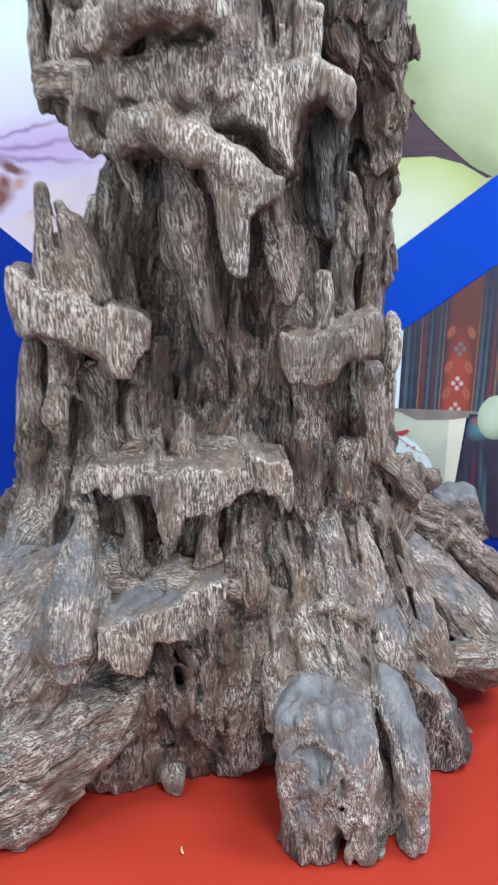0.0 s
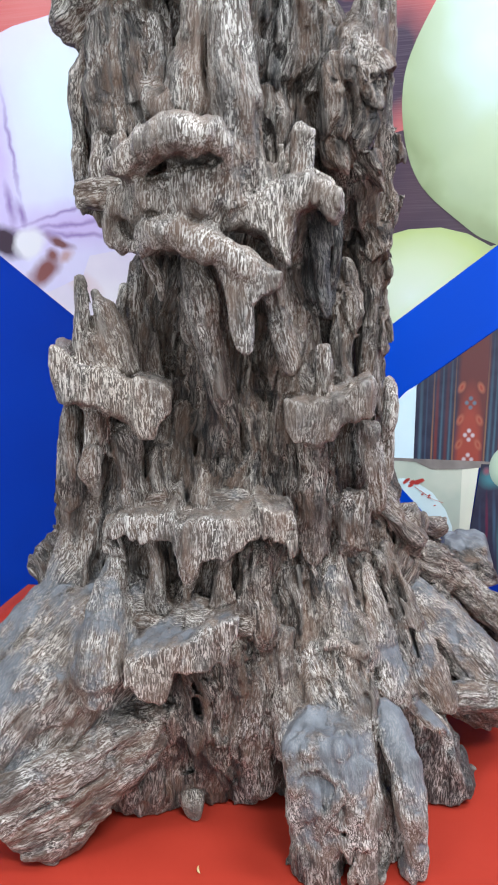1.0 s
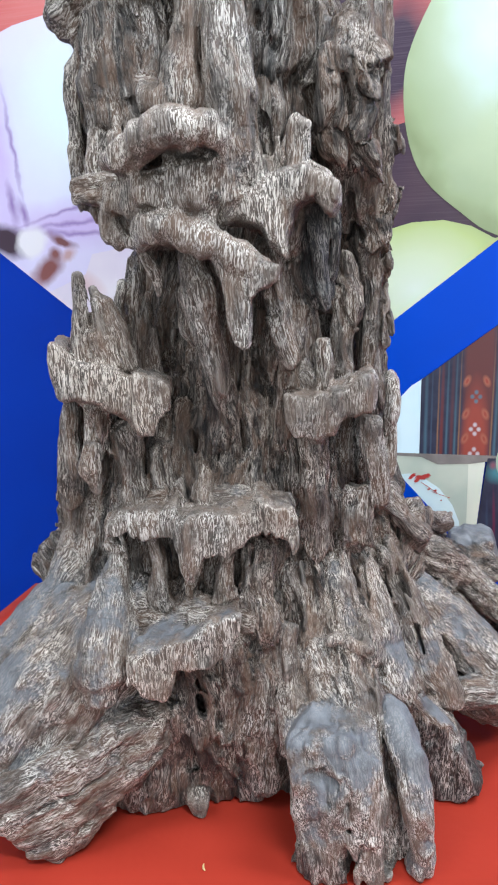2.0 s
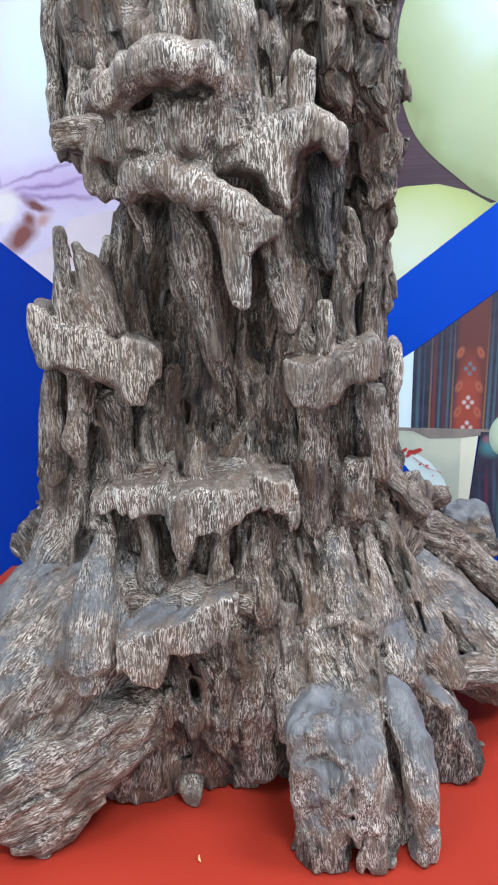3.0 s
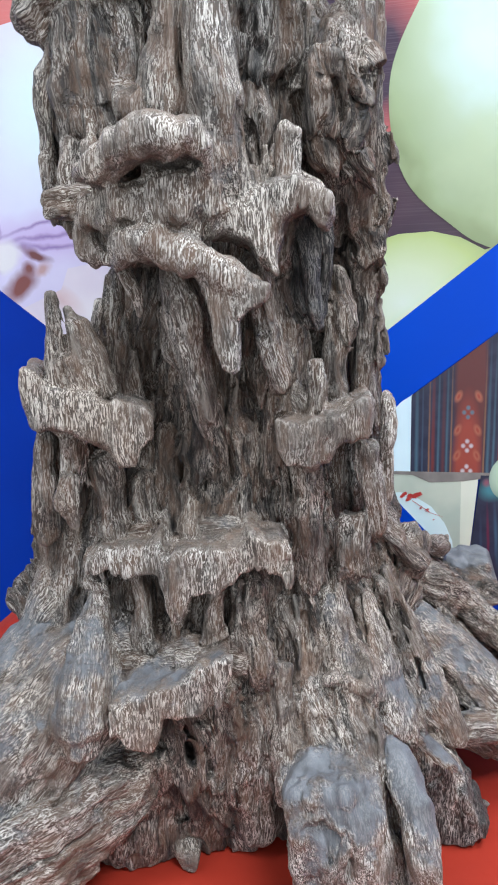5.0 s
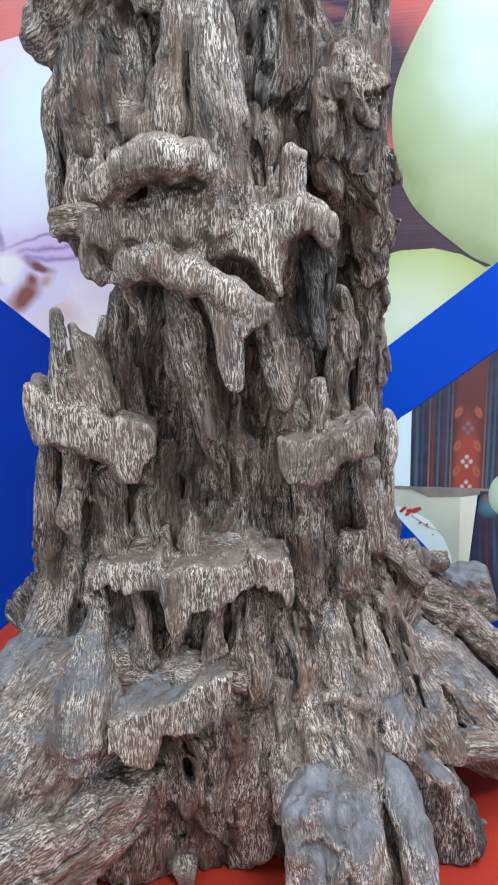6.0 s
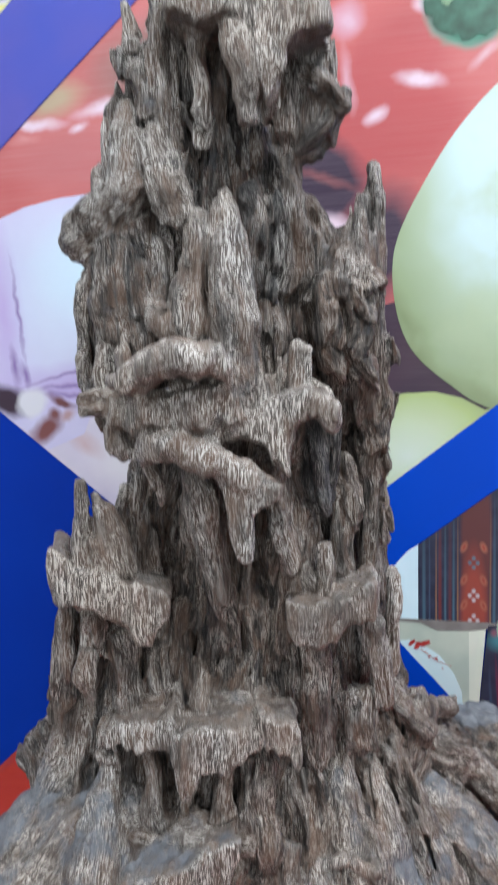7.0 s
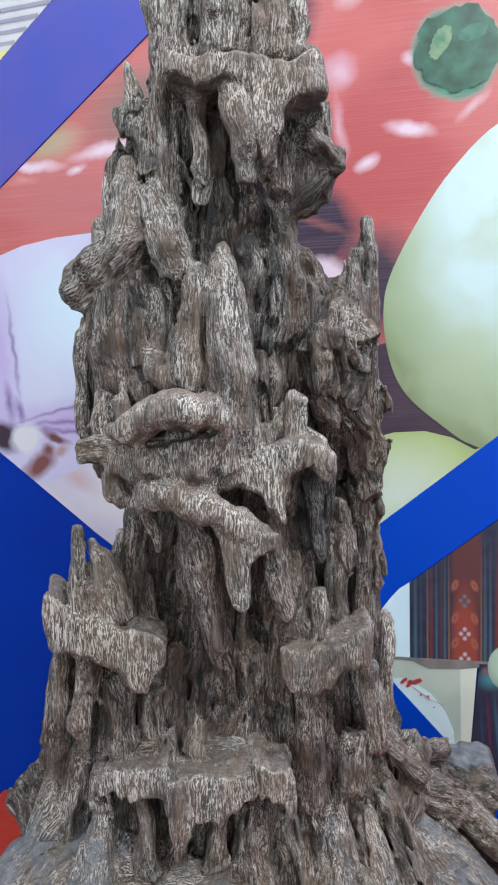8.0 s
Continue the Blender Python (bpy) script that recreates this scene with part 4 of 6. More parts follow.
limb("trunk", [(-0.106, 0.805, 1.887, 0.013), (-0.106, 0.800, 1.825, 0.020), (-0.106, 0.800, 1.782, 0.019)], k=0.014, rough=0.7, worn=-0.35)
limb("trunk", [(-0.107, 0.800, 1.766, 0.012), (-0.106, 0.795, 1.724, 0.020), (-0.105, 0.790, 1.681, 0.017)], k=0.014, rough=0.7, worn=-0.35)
carve([(-0.121, 0.770, 1.891, 0.004), (-0.121, 0.765, 1.807, 0.004)], k=0.004, squash=(1, 0.3, 1))
carve([(-0.127, 0.760, 1.771, 0.006), (-0.119, 0.760, 1.754, 0.005)], k=0.004, squash=(1, 0.3, 1))
carve([(-0.079, 0.820, 1.769, 0.010), (-0.074, 0.810, 1.709, 0.010), (-0.082, 0.790, 1.677, 0.007)], k=0.005, squash=(1, 0.3, 1))
limb("right_column", [(0.019, 0.860, 1.939, 0.004), (0.019, 0.860, 1.903, 0.010), (0.019, 0.860, 1.858, 0.011), (0.016, 0.860, 1.814, 0.013), (0.012, 0.870, 1.754, 0.015), (0.011, 0.880, 1.693, 0.015), (0.007, 0.890, 1.631, 0.017)], k=0.014, rough=0.6)
limb("spike_6", [(-0.002, 0.848, 1.894, 0.007), (-0.004, 0.845, 1.857, 0.018), (-0.010, 0.842, 1.820, 0.028), (-0.021, 0.840, 1.783, 0.034), (-0.030, 0.845, 1.739, 0.036), (-0.025, 0.865, 1.694, 0.032), (-0.018, 0.885, 1.631, 0.028)], rough=0.6)
limb("right_column", [(-0.028, 0.800, 1.781, 0.010), (-0.026, 0.798, 1.768, 0.009)], k=0.014)
limb("right_column", [(-0.005, 0.815, 1.769, 0.012), (-0.002, 0.812, 1.758, 0.011)], k=0.014)
limb("right_column", [(-0.038, 0.800, 1.751, 0.014), (-0.041, 0.802, 1.730, 0.014)], k=0.014)
limb("right_column", [(0.008, 0.832, 1.797, 0.010), (0.015, 0.830, 1.788, 0.008)], k=0.014)
limb("right_column", [(-0.002, 0.820, 1.731, 0.012), (-0.007, 0.820, 1.715, 0.011)], k=0.014)
limb("right_column", [(-0.037, 0.820, 1.705, 0.015), (-0.033, 0.825, 1.690, 0.013)], k=0.014)
limb("right_column", [(-0.001, 0.835, 1.682, 0.013), (0.006, 0.840, 1.667, 0.010)], k=0.014)
carve([(0.021, 0.842, 1.809, 0.004), (0.023, 0.842, 1.802, 0.004)], k=0.002, squash=(1, 0.5, 1))
carve([(-0.020, 0.802, 1.751, 0.004), (-0.017, 0.815, 1.715, 0.005), (-0.030, 0.830, 1.683, 0.004)], k=0.003, squash=(1, 0.4, 1))
limb("right_column", [(0.029, 0.880, 1.712, 0.007), (0.031, 0.880, 1.699, 0.007)], k=0.014, boxy=True)
limb("right_column", [(0.025, 0.890, 1.648, 0.009), (0.024, 0.890, 1.635, 0.009)], k=0.014)
limb("finger_1", [(-0.091, 0.748, 1.693, 0.005), (-0.092, 0.745, 1.659, 0.006)], k=0.005, rough=0.3, boxy=True)
limb("finger_2", [(-0.067, 0.742, 1.701, 0.011), (-0.067, 0.738, 1.657, 0.011)], k=0.006, rough=0.3)
carve([(-0.067, 0.724, 1.696, 0.003), (-0.068, 0.720, 1.667, 0.004)], k=0.003, squash=(1, 0.5, 1))
plate("shoulder", [(-0.088, 2.062), (-0.053, 2.069), (-0.032, 2.073), (-0.031, 2.029), (-0.013, 2.005), (-0.013, 1.985), (-0.031, 1.963), (-0.066, 1.944), (-0.087, 1.962)], 0.785, 0.84, k=0.0096, rough=0.6, slant=-0.11)
limb("trunk", [(-0.278, 0.860, 1.840, 0.059), (-0.281, 0.850, 1.718, 0.060), (-0.268, 0.840, 1.630, 0.054)], k=0.014, rough=0.8)
limb("trunk", [(-0.170, 0.870, 1.838, 0.085), (-0.174, 0.860, 1.712, 0.087), (-0.186, 0.890, 1.629, 0.085), (-0.188, 0.900, 1.566, 0.090), (-0.200, 0.905, 1.348, 0.114), (-0.208, 0.900, 1.177, 0.127), (-0.217, 0.915, 0.980, 0.149), (-0.244, 0.975, 0.722, 0.191)], k=0.014, rough=0.8)
limb("trunk", [(-0.267, 0.885, 1.569, 0.053), (-0.277, 0.880, 1.464, 0.061), (-0.300, 0.880, 1.353, 0.085), (-0.324, 0.880, 1.225, 0.105), (-0.347, 0.880, 1.087, 0.127), (-0.355, 0.870, 0.945, 0.143)], k=0.014, rough=0.8)
limb("trunk", [(-0.024, 0.925, 1.840, 0.043), (-0.027, 0.925, 1.712, 0.044), (-0.036, 0.950, 1.626, 0.047), (-0.043, 0.975, 1.546, 0.058), (-0.044, 0.975, 1.418, 0.060), (-0.038, 0.995, 1.286, 0.071), (-0.033, 1.010, 1.143, 0.089), (-0.026, 1.010, 0.993, 0.120)], k=0.014, rough=0.8)
limb("trunk", [(-0.274, 0.710, 1.634, 0.016), (-0.223, 0.695, 1.636, 0.021), (-0.184, 0.692, 1.637, 0.025), (-0.151, 0.702, 1.632, 0.022)], rough=0.4, grain=UP, boxy=True)
limb("trunk", [(-0.172, 0.700, 1.674, 0.035), (-0.146, 0.715, 1.666, 0.030), (-0.121, 0.735, 1.656, 0.024)], rough=0.4, grain=UP)
limb("brow", [(-0.283, 0.690, 1.671, 0.008), (-0.252, 0.675, 1.674, 0.018), (-0.219, 0.665, 1.684, 0.024), (-0.187, 0.658, 1.691, 0.025), (-0.162, 0.660, 1.690, 0.023), (-0.146, 0.668, 1.679, 0.014), (-0.139, 0.678, 1.663, 0.007)], k=0.006, rough=0.3, grain=UP)
carve([(-0.261, 0.672, 1.646, 0.002), (-0.229, 0.668, 1.653, 0.004), (-0.205, 0.668, 1.663, 0.007), (-0.181, 0.668, 1.665, 0.008), (-0.156, 0.672, 1.665, 0.007), (-0.145, 0.675, 1.665, 0.004)], k=0.0015, squash=(1, 0.25, 1))
limb("knob_2", [(-0.327, 0.718, 1.647, 0.011), (-0.312, 0.722, 1.647, 0.014), (-0.300, 0.730, 1.648, 0.014)], k=0.005, rough=0.5, boxy=True)
limb("knob_3", [(-0.321, 0.732, 1.623, 0.006), (-0.319, 0.732, 1.614, 0.003)], k=0.004, rough=0.5)
carve([(-0.304, 0.700, 1.636, 0.006), (-0.298, 0.700, 1.630, 0.006)], k=0.004, squash=(1, 0.5, 1))
carve([(-0.275, 0.690, 1.654, 0.003), (-0.274, 0.690, 1.643, 0.002)], k=0.003, squash=(1, 0.4, 1))
limb("jaw", [(-0.285, 0.715, 1.626, 0.009), (-0.293, 0.712, 1.610, 0.008), (-0.287, 0.710, 1.595, 0.011), (-0.268, 0.710, 1.586, 0.010), (-0.242, 0.710, 1.587, 0.012)], k=0.006, rough=0.4, grain=UP)
limb("trunk", [(-0.291, 0.735, 1.612, 0.019), (-0.261, 0.735, 1.598, 0.023), (-0.206, 0.730, 1.598, 0.023)], k=0.012, rough=0.4, grain=UP)
limb("trunk", [(-0.246, 0.700, 1.615, 0.016), (-0.193, 0.695, 1.612, 0.017), (-0.153, 0.705, 1.607, 0.016)], rough=0.4, grain=UP)
limb("snout", [(-0.235, 0.688, 1.595, 0.019), (-0.199, 0.680, 1.596, 0.019), (-0.173, 0.684, 1.587, 0.018), (-0.151, 0.690, 1.573, 0.017), (-0.129, 0.697, 1.557, 0.016), (-0.113, 0.704, 1.545, 0.013)], k=0.005, rough=0.3, grain=UP)
plate("snout", [(-0.139, 1.570), (-0.109, 1.557), (-0.085, 1.549), (-0.088, 1.534), (-0.106, 1.525), (-0.116, 1.513), (-0.120, 1.487), (-0.123, 1.461), (-0.135, 1.465), (-0.141, 1.494), (-0.147, 1.523), (-0.156, 1.554)], 0.686, 0.735, k=0.0084, rough=0.3, slant=-0.22)
carve([(-0.249, 0.690, 1.571, 0.002), (-0.214, 0.690, 1.567, 0.004), (-0.176, 0.690, 1.565, 0.004)], k=0.002, squash=(1, 0.4, 1))
carve([(-0.235, 0.750, 1.556, 0.014), (-0.237, 0.765, 1.525, 0.016), (-0.242, 0.785, 1.471, 0.013), (-0.242, 0.800, 1.412, 0.009)], k=0.005, squash=(1, 0.25, 1))
carve([(-0.269, 0.765, 1.546, 0.006), (-0.275, 0.770, 1.486, 0.007)], k=0.004, squash=(1, 0.25, 1))
limb("drip_8", [(-0.243, 0.715, 1.568, 0.008), (-0.236, 0.718, 1.546, 0.006), (-0.235, 0.725, 1.525, 0.003)], k=0.006, rough=0.5)
limb("drip_10", [(-0.191, 0.715, 1.561, 0.014), (-0.187, 0.718, 1.524, 0.017), (-0.182, 0.724, 1.480, 0.017), (-0.174, 0.730, 1.434, 0.015), (-0.167, 0.733, 1.401, 0.011), (-0.166, 0.735, 1.375, 0.004)], k=0.006, rough=0.55)
carve([(-0.160, 0.710, 1.538, 0.004), (-0.157, 0.720, 1.499, 0.005), (-0.151, 0.735, 1.453, 0.007), (-0.152, 0.750, 1.411, 0.006)], k=0.003, squash=(1, 0.3, 1))
limb("trunk", [(-0.282, 0.780, 1.563, 0.012), (-0.290, 0.778, 1.514, 0.014), (-0.286, 0.780, 1.472, 0.016), (-0.283, 0.780, 1.423, 0.019)], k=0.014, rough=0.7)
limb("spike_7", [(-0.338, 0.715, 1.541, 0.003), (-0.338, 0.716, 1.517, 0.008), (-0.340, 0.720, 1.478, 0.013), (-0.336, 0.725, 1.441, 0.017)], k=0.006, rough=0.5)
limb("spike_7", [(-0.325, 0.724, 1.527, 0.004), (-0.318, 0.726, 1.508, 0.013), (-0.314, 0.732, 1.477, 0.022), (-0.307, 0.738, 1.439, 0.027)], k=0.005, rough=0.5)
carve([(-0.320, 0.694, 1.511, 0.002), (-0.320, 0.690, 1.480, 0.003), (-0.324, 0.695, 1.446, 0.003)], k=0.003, squash=(1, 0.5, 1))
limb("spike_8", [(-0.301, 0.757, 1.536, 0.005), (-0.305, 0.758, 1.515, 0.008), (-0.310, 0.760, 1.488, 0.012)], k=0.006, rough=0.3)
plate("arm", [(-0.153, 1.626), (-0.133, 1.634), (-0.103, 1.644), (-0.073, 1.657), (-0.050, 1.660), (-0.028, 1.652), (-0.016, 1.638), (-0.015, 1.618), (-0.022, 1.605), (-0.029, 1.605), (-0.042, 1.617), (-0.057, 1.619), (-0.068, 1.605), (-0.074, 1.583), (-0.077, 1.560), (-0.087, 1.564), (-0.102, 1.587), (-0.123, 1.596), (-0.144, 1.598), (-0.158, 1.610)], 0.705, 0.8, k=0.0132, rough=0.3, slant=-0.16, tilt=(0.25, 0))
limb("arm", [(-0.119, 0.755, 1.652, 0.014), (-0.083, 0.765, 1.661, 0.014), (-0.047, 0.775, 1.650, 0.015)], k=0.01, rough=0.3, grain=UP)
carve([(-0.141, 0.700, 1.586, 0.005), (-0.129, 0.705, 1.581, 0.008), (-0.112, 0.708, 1.575, 0.006)], k=0.002, squash=(1, 0.35, 1))
carve([(-0.102, 0.702, 1.563, 0.005), (-0.100, 0.710, 1.556, 0.004)], k=0.003, squash=(1, 0.4, 1))
carve([(-0.051, 0.785, 1.608, 0.023), (-0.056, 0.800, 1.563, 0.027), (-0.062, 0.820, 1.518, 0.017)], k=0.005, squash=(1, 0.4, 1))
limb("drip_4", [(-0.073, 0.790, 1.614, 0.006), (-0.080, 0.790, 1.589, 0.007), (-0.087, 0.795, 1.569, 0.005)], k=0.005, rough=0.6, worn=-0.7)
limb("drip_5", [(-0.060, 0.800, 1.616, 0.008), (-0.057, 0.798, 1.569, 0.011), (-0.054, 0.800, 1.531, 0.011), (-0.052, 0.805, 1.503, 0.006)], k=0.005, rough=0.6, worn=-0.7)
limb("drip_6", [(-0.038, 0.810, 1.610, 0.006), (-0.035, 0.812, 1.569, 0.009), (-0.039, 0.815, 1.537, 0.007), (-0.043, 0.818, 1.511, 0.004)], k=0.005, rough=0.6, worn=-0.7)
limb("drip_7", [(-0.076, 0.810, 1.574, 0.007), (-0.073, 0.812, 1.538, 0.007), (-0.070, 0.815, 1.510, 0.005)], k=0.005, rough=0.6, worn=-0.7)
carve([(-0.114, 0.725, 1.525, 0.007), (-0.125, 0.745, 1.490, 0.013), (-0.129, 0.765, 1.450, 0.013), (-0.130, 0.785, 1.399, 0.010), (-0.128, 0.790, 1.341, 0.007)], k=0.004, squash=(1, 0.25, 1))
limb("trunk", [(-0.103, 0.765, 1.550, 0.010), (-0.097, 0.768, 1.514, 0.012), (-0.093, 0.772, 1.468, 0.012), (-0.087, 0.778, 1.437, 0.008)], k=0.014, rough=0.6)
limb("trunk", [(-0.094, 0.795, 1.442, 0.012), (-0.100, 0.800, 1.382, 0.011), (-0.107, 0.805, 1.323, 0.010)], k=0.014, rough=0.7)
limb("trunk", [(-0.021, 0.862, 1.560, 0.010), (-0.015, 0.860, 1.515, 0.012), (-0.012, 0.860, 1.486, 0.011)], k=0.014, rough=0.7)
limb("trunk", [(-0.029, 0.862, 1.519, 0.008), (-0.030, 0.860, 1.460, 0.012), (-0.030, 0.855, 1.398, 0.013)], k=0.014, rough=0.7)
limb("right_column", [(-0.003, 0.905, 1.571, 0.016), (0.003, 0.905, 1.514, 0.016), (0.007, 0.905, 1.463, 0.015), (0.005, 0.895, 1.388, 0.014)], k=0.014, rough=0.7)
limb("right_column", [(0.014, 0.910, 1.551, 0.011), (0.017, 0.910, 1.542, 0.010)], k=0.014)
limb("right_column", [(0.013, 0.910, 1.576, 0.010), (0.017, 0.910, 1.569, 0.008)], k=0.014)
limb("right_column", [(0.018, 0.910, 1.469, 0.009), (0.019, 0.910, 1.458, 0.008)], k=0.014)
limb("right_column", [(0.024, 0.900, 1.639, 0.010), (0.025, 0.900, 1.626, 0.009)], k=0.014)
limb("right_column", [(0.004, 0.890, 1.611, 0.016), (0.008, 0.890, 1.584, 0.016)], k=0.014)
limb("right_column", [(-0.012, 0.870, 1.663, 0.014), (-0.016, 0.875, 1.644, 0.013)], k=0.014)
carve([(-0.020, 0.860, 1.636, 0.007), (-0.019, 0.870, 1.598, 0.010), (-0.027, 0.880, 1.571, 0.006)], k=0.004, squash=(1, 0.4, 1))
carve([(-0.005, 0.845, 1.471, 0.007), (-0.002, 0.845, 1.417, 0.009)], k=0.004, squash=(1, 0.4, 1))
carve([(-0.048, 0.840, 1.483, 0.013), (-0.050, 0.840, 1.455, 0.009)], k=0.006, squash=(1, 0.5, 1))
limb("knob_5", [(-0.051, 0.802, 1.448, 0.008), (-0.049, 0.800, 1.427, 0.010), (-0.053, 0.800, 1.403, 0.010)], k=0.005, rough=0.4, boxy=True)
limb("knob_5", [(-0.080, 0.805, 1.424, 0.008), (-0.073, 0.802, 1.406, 0.012)], k=0.008, rough=0.5)
plate("ledge_right", [(-0.091, 1.391), (-0.064, 1.391), (-0.023, 1.397), (0.003, 1.407), (0.017, 1.413), (0.021, 1.403), (0.019, 1.369), (0.003, 1.367), (-0.022, 1.354), (-0.031, 1.331), (-0.062, 1.327), (-0.079, 1.341), (-0.089, 1.363)], 0.772, 0.87, k=0.0072, rough=0.3, slant=-0.09, tilt=(0.22, 0))
carve([(-0.012, 0.820, 1.336, 0.012), (-0.013, 0.830, 1.306, 0.013), (-0.018, 0.840, 1.261, 0.008)], k=0.004, squash=(1, 0.5, 1))
limb("trunk", [(0.010, 0.865, 1.338, 0.010), (0.015, 0.870, 1.284, 0.014), (0.020, 0.880, 1.225, 0.017)], k=0.014, rough=0.5)
limb("spike_10", [(0.035, 0.905, 1.389, 0.007), (0.037, 0.900, 1.364, 0.009), (0.033, 0.900, 1.317, 0.011), (0.030, 0.905, 1.259, 0.013)], k=0.006, rough=0.3)
limb("trunk", [(-0.065, 0.800, 1.331, 0.019), (-0.068, 0.815, 1.267, 0.019), (-0.067, 0.830, 1.207, 0.018), (-0.060, 0.840, 1.158, 0.017)], k=0.014, rough=0.6)
limb("trunk", [(-0.093, 0.805, 1.326, 0.007), (-0.091, 0.820, 1.250, 0.008), (-0.083, 0.840, 1.161, 0.009)], k=0.014, rough=0.7)
carve([(-0.028, 0.810, 1.315, 0.004), (-0.025, 0.820, 1.251, 0.005)], k=0.004, squash=(1, 0.4, 1))
carve([(-0.104, 0.785, 1.378, 0.003), (-0.099, 0.795, 1.295, 0.006), (-0.090, 0.805, 1.215, 0.005)], k=0.004, squash=(1, 0.4, 1))
limb("trunk", [(-0.012, 0.870, 1.232, 0.016), (-0.009, 0.868, 1.170, 0.019)], k=0.014, rough=0.7)
plate("ledge_left", [(-0.374, 1.461), (-0.361, 1.459), (-0.345, 1.437), (-0.304, 1.435), (-0.277, 1.427), (-0.235, 1.421), (-0.219, 1.407), (-0.222, 1.377), (-0.239, 1.370), (-0.250, 1.352), (-0.268, 1.350), (-0.279, 1.368), (-0.310, 1.379), (-0.316, 1.387), (-0.370, 1.393), (-0.376, 1.421)], 0.7, 0.8, k=0.0084, rough=0.3, slant=-0.45)
limb("ledge_left", [(-0.374, 0.765, 1.413, 0.012), (-0.305, 0.765, 1.407, 0.013), (-0.260, 0.762, 1.398, 0.011)], k=0.008, rough=0.3, worn=0.15, grain=UP, boxy=True)
carve([(-0.322, 0.722, 1.366, 0.004), (-0.309, 0.730, 1.355, 0.010), (-0.310, 0.740, 1.329, 0.007)], k=0.003, squash=(1, 0.25, 1))
carve([(-0.249, 0.720, 1.352, 0.006), (-0.254, 0.735, 1.317, 0.006)], k=0.003, squash=(1, 0.4, 1))
carve([(-0.361, 0.700, 1.389, 0.003), (-0.348, 0.700, 1.387, 0.002)], k=0.002, squash=(1, 0.5, 1))
limb("trunk", [(-0.382, 0.750, 1.374, 0.009), (-0.389, 0.752, 1.303, 0.012), (-0.396, 0.760, 1.233, 0.013)], k=0.014, rough=0.6)
limb("trunk", [(-0.340, 0.735, 1.384, 0.010), (-0.339, 0.735, 1.348, 0.010), (-0.347, 0.735, 1.319, 0.008)], k=0.014, rough=0.6)
limb("knob_4", [(-0.339, 0.722, 1.323, 0.010), (-0.339, 0.716, 1.295, 0.014), (-0.337, 0.722, 1.267, 0.005)], k=0.006, rough=0.5)
limb("trunk", [(-0.306, 0.755, 1.340, 0.014), (-0.302, 0.758, 1.280, 0.016), (-0.298, 0.755, 1.242, 0.015)], k=0.014, rough=0.7)
limb("trunk", [(-0.273, 0.780, 1.304, 0.010), (-0.269, 0.770, 1.253, 0.012)], k=0.014, rough=0.7)
carve([(-0.355, 0.725, 1.358, 0.003), (-0.361, 0.730, 1.309, 0.004)], k=0.004, squash=(1, 0.4, 1))
carve([(-0.317, 0.730, 1.324, 0.006), (-0.321, 0.735, 1.271, 0.006)], k=0.004, squash=(1, 0.4, 1))
carve([(-0.334, 0.735, 1.240, 0.007), (-0.355, 0.745, 1.205, 0.010), (-0.373, 0.745, 1.159, 0.007), (-0.406, 0.735, 1.083, 0.004)], k=0.004, squash=(1, 0.4, 1))
limb("trunk", [(-0.236, 0.800, 1.368, 0.007), (-0.235, 0.800, 1.292, 0.010), (-0.232, 0.790, 1.248, 0.012)], k=0.014, rough=0.7, worn=-0.3)
limb("spike_11", [(-0.207, 0.785, 1.293, 0.004), (-0.203, 0.765, 1.257, 0.007), (-0.200, 0.750, 1.224, 0.009)], k=0.005, rough=0.5)
limb("trunk", [(-0.153, 0.815, 1.342, 0.009), (-0.144, 0.800, 1.262, 0.011)], k=0.014, rough=0.7, worn=-0.3)
carve([(-0.166, 0.800, 1.382, 0.006), (-0.165, 0.800, 1.300, 0.006)], k=0.005, squash=(1, 0.4, 1))
carve([(-0.124, 0.800, 1.368, 0.005), (-0.123, 0.800, 1.278, 0.005)], k=0.005, squash=(1, 0.4, 1))
plate("ledge_middle", [(-0.228, 1.232), (-0.205, 1.240), (-0.170, 1.241), (-0.127, 1.254), (-0.119, 1.265), (-0.099, 1.255), (-0.076, 1.253), (-0.068, 1.238), (-0.067, 1.199), (-0.074, 1.189), (-0.082, 1.207), (-0.101, 1.214), (-0.129, 1.210), (-0.154, 1.197), (-0.164, 1.183), (-0.176, 1.189), (-0.195, 1.181), (-0.212, 1.146), (-0.222, 1.161), (-0.230, 1.198)], 0.716, 0.8, k=0.0072, rough=0.3, slant=-0.24, tilt=(0.15, 0))
plate("ledge_middle", [(-0.330, 1.218), (-0.304, 1.235), (-0.270, 1.241), (-0.227, 1.248), (-0.227, 1.202), (-0.277, 1.203), (-0.295, 1.208), (-0.333, 1.196)], 0.722, 0.8, k=0.0072, rough=0.3, slant=-0.42)
limb("ledge_middle", [(-0.294, 0.765, 1.235, 0.011), (-0.252, 0.770, 1.245, 0.012)], k=0.008, rough=0.5, grain=UP)
limb("knob_6", [(-0.180, 0.785, 1.245, 0.013), (-0.159, 0.785, 1.245, 0.012)], k=0.006, rough=0.2, worn=0.3, boxy=True)
limb("ledge_middle", [(-0.131, 0.758, 1.243, 0.008), (-0.109, 0.752, 1.243, 0.008)], k=0.006, rough=0.4)
limb("trunk", [(-0.332, 0.745, 1.182, 0.010), (-0.331, 0.750, 1.139, 0.013)], k=0.014, rough=0.6)
limb("trunk", [(-0.268, 0.745, 1.192, 0.008), (-0.266, 0.745, 1.153, 0.011), (-0.267, 0.738, 1.111, 0.015)], k=0.014, rough=0.6)
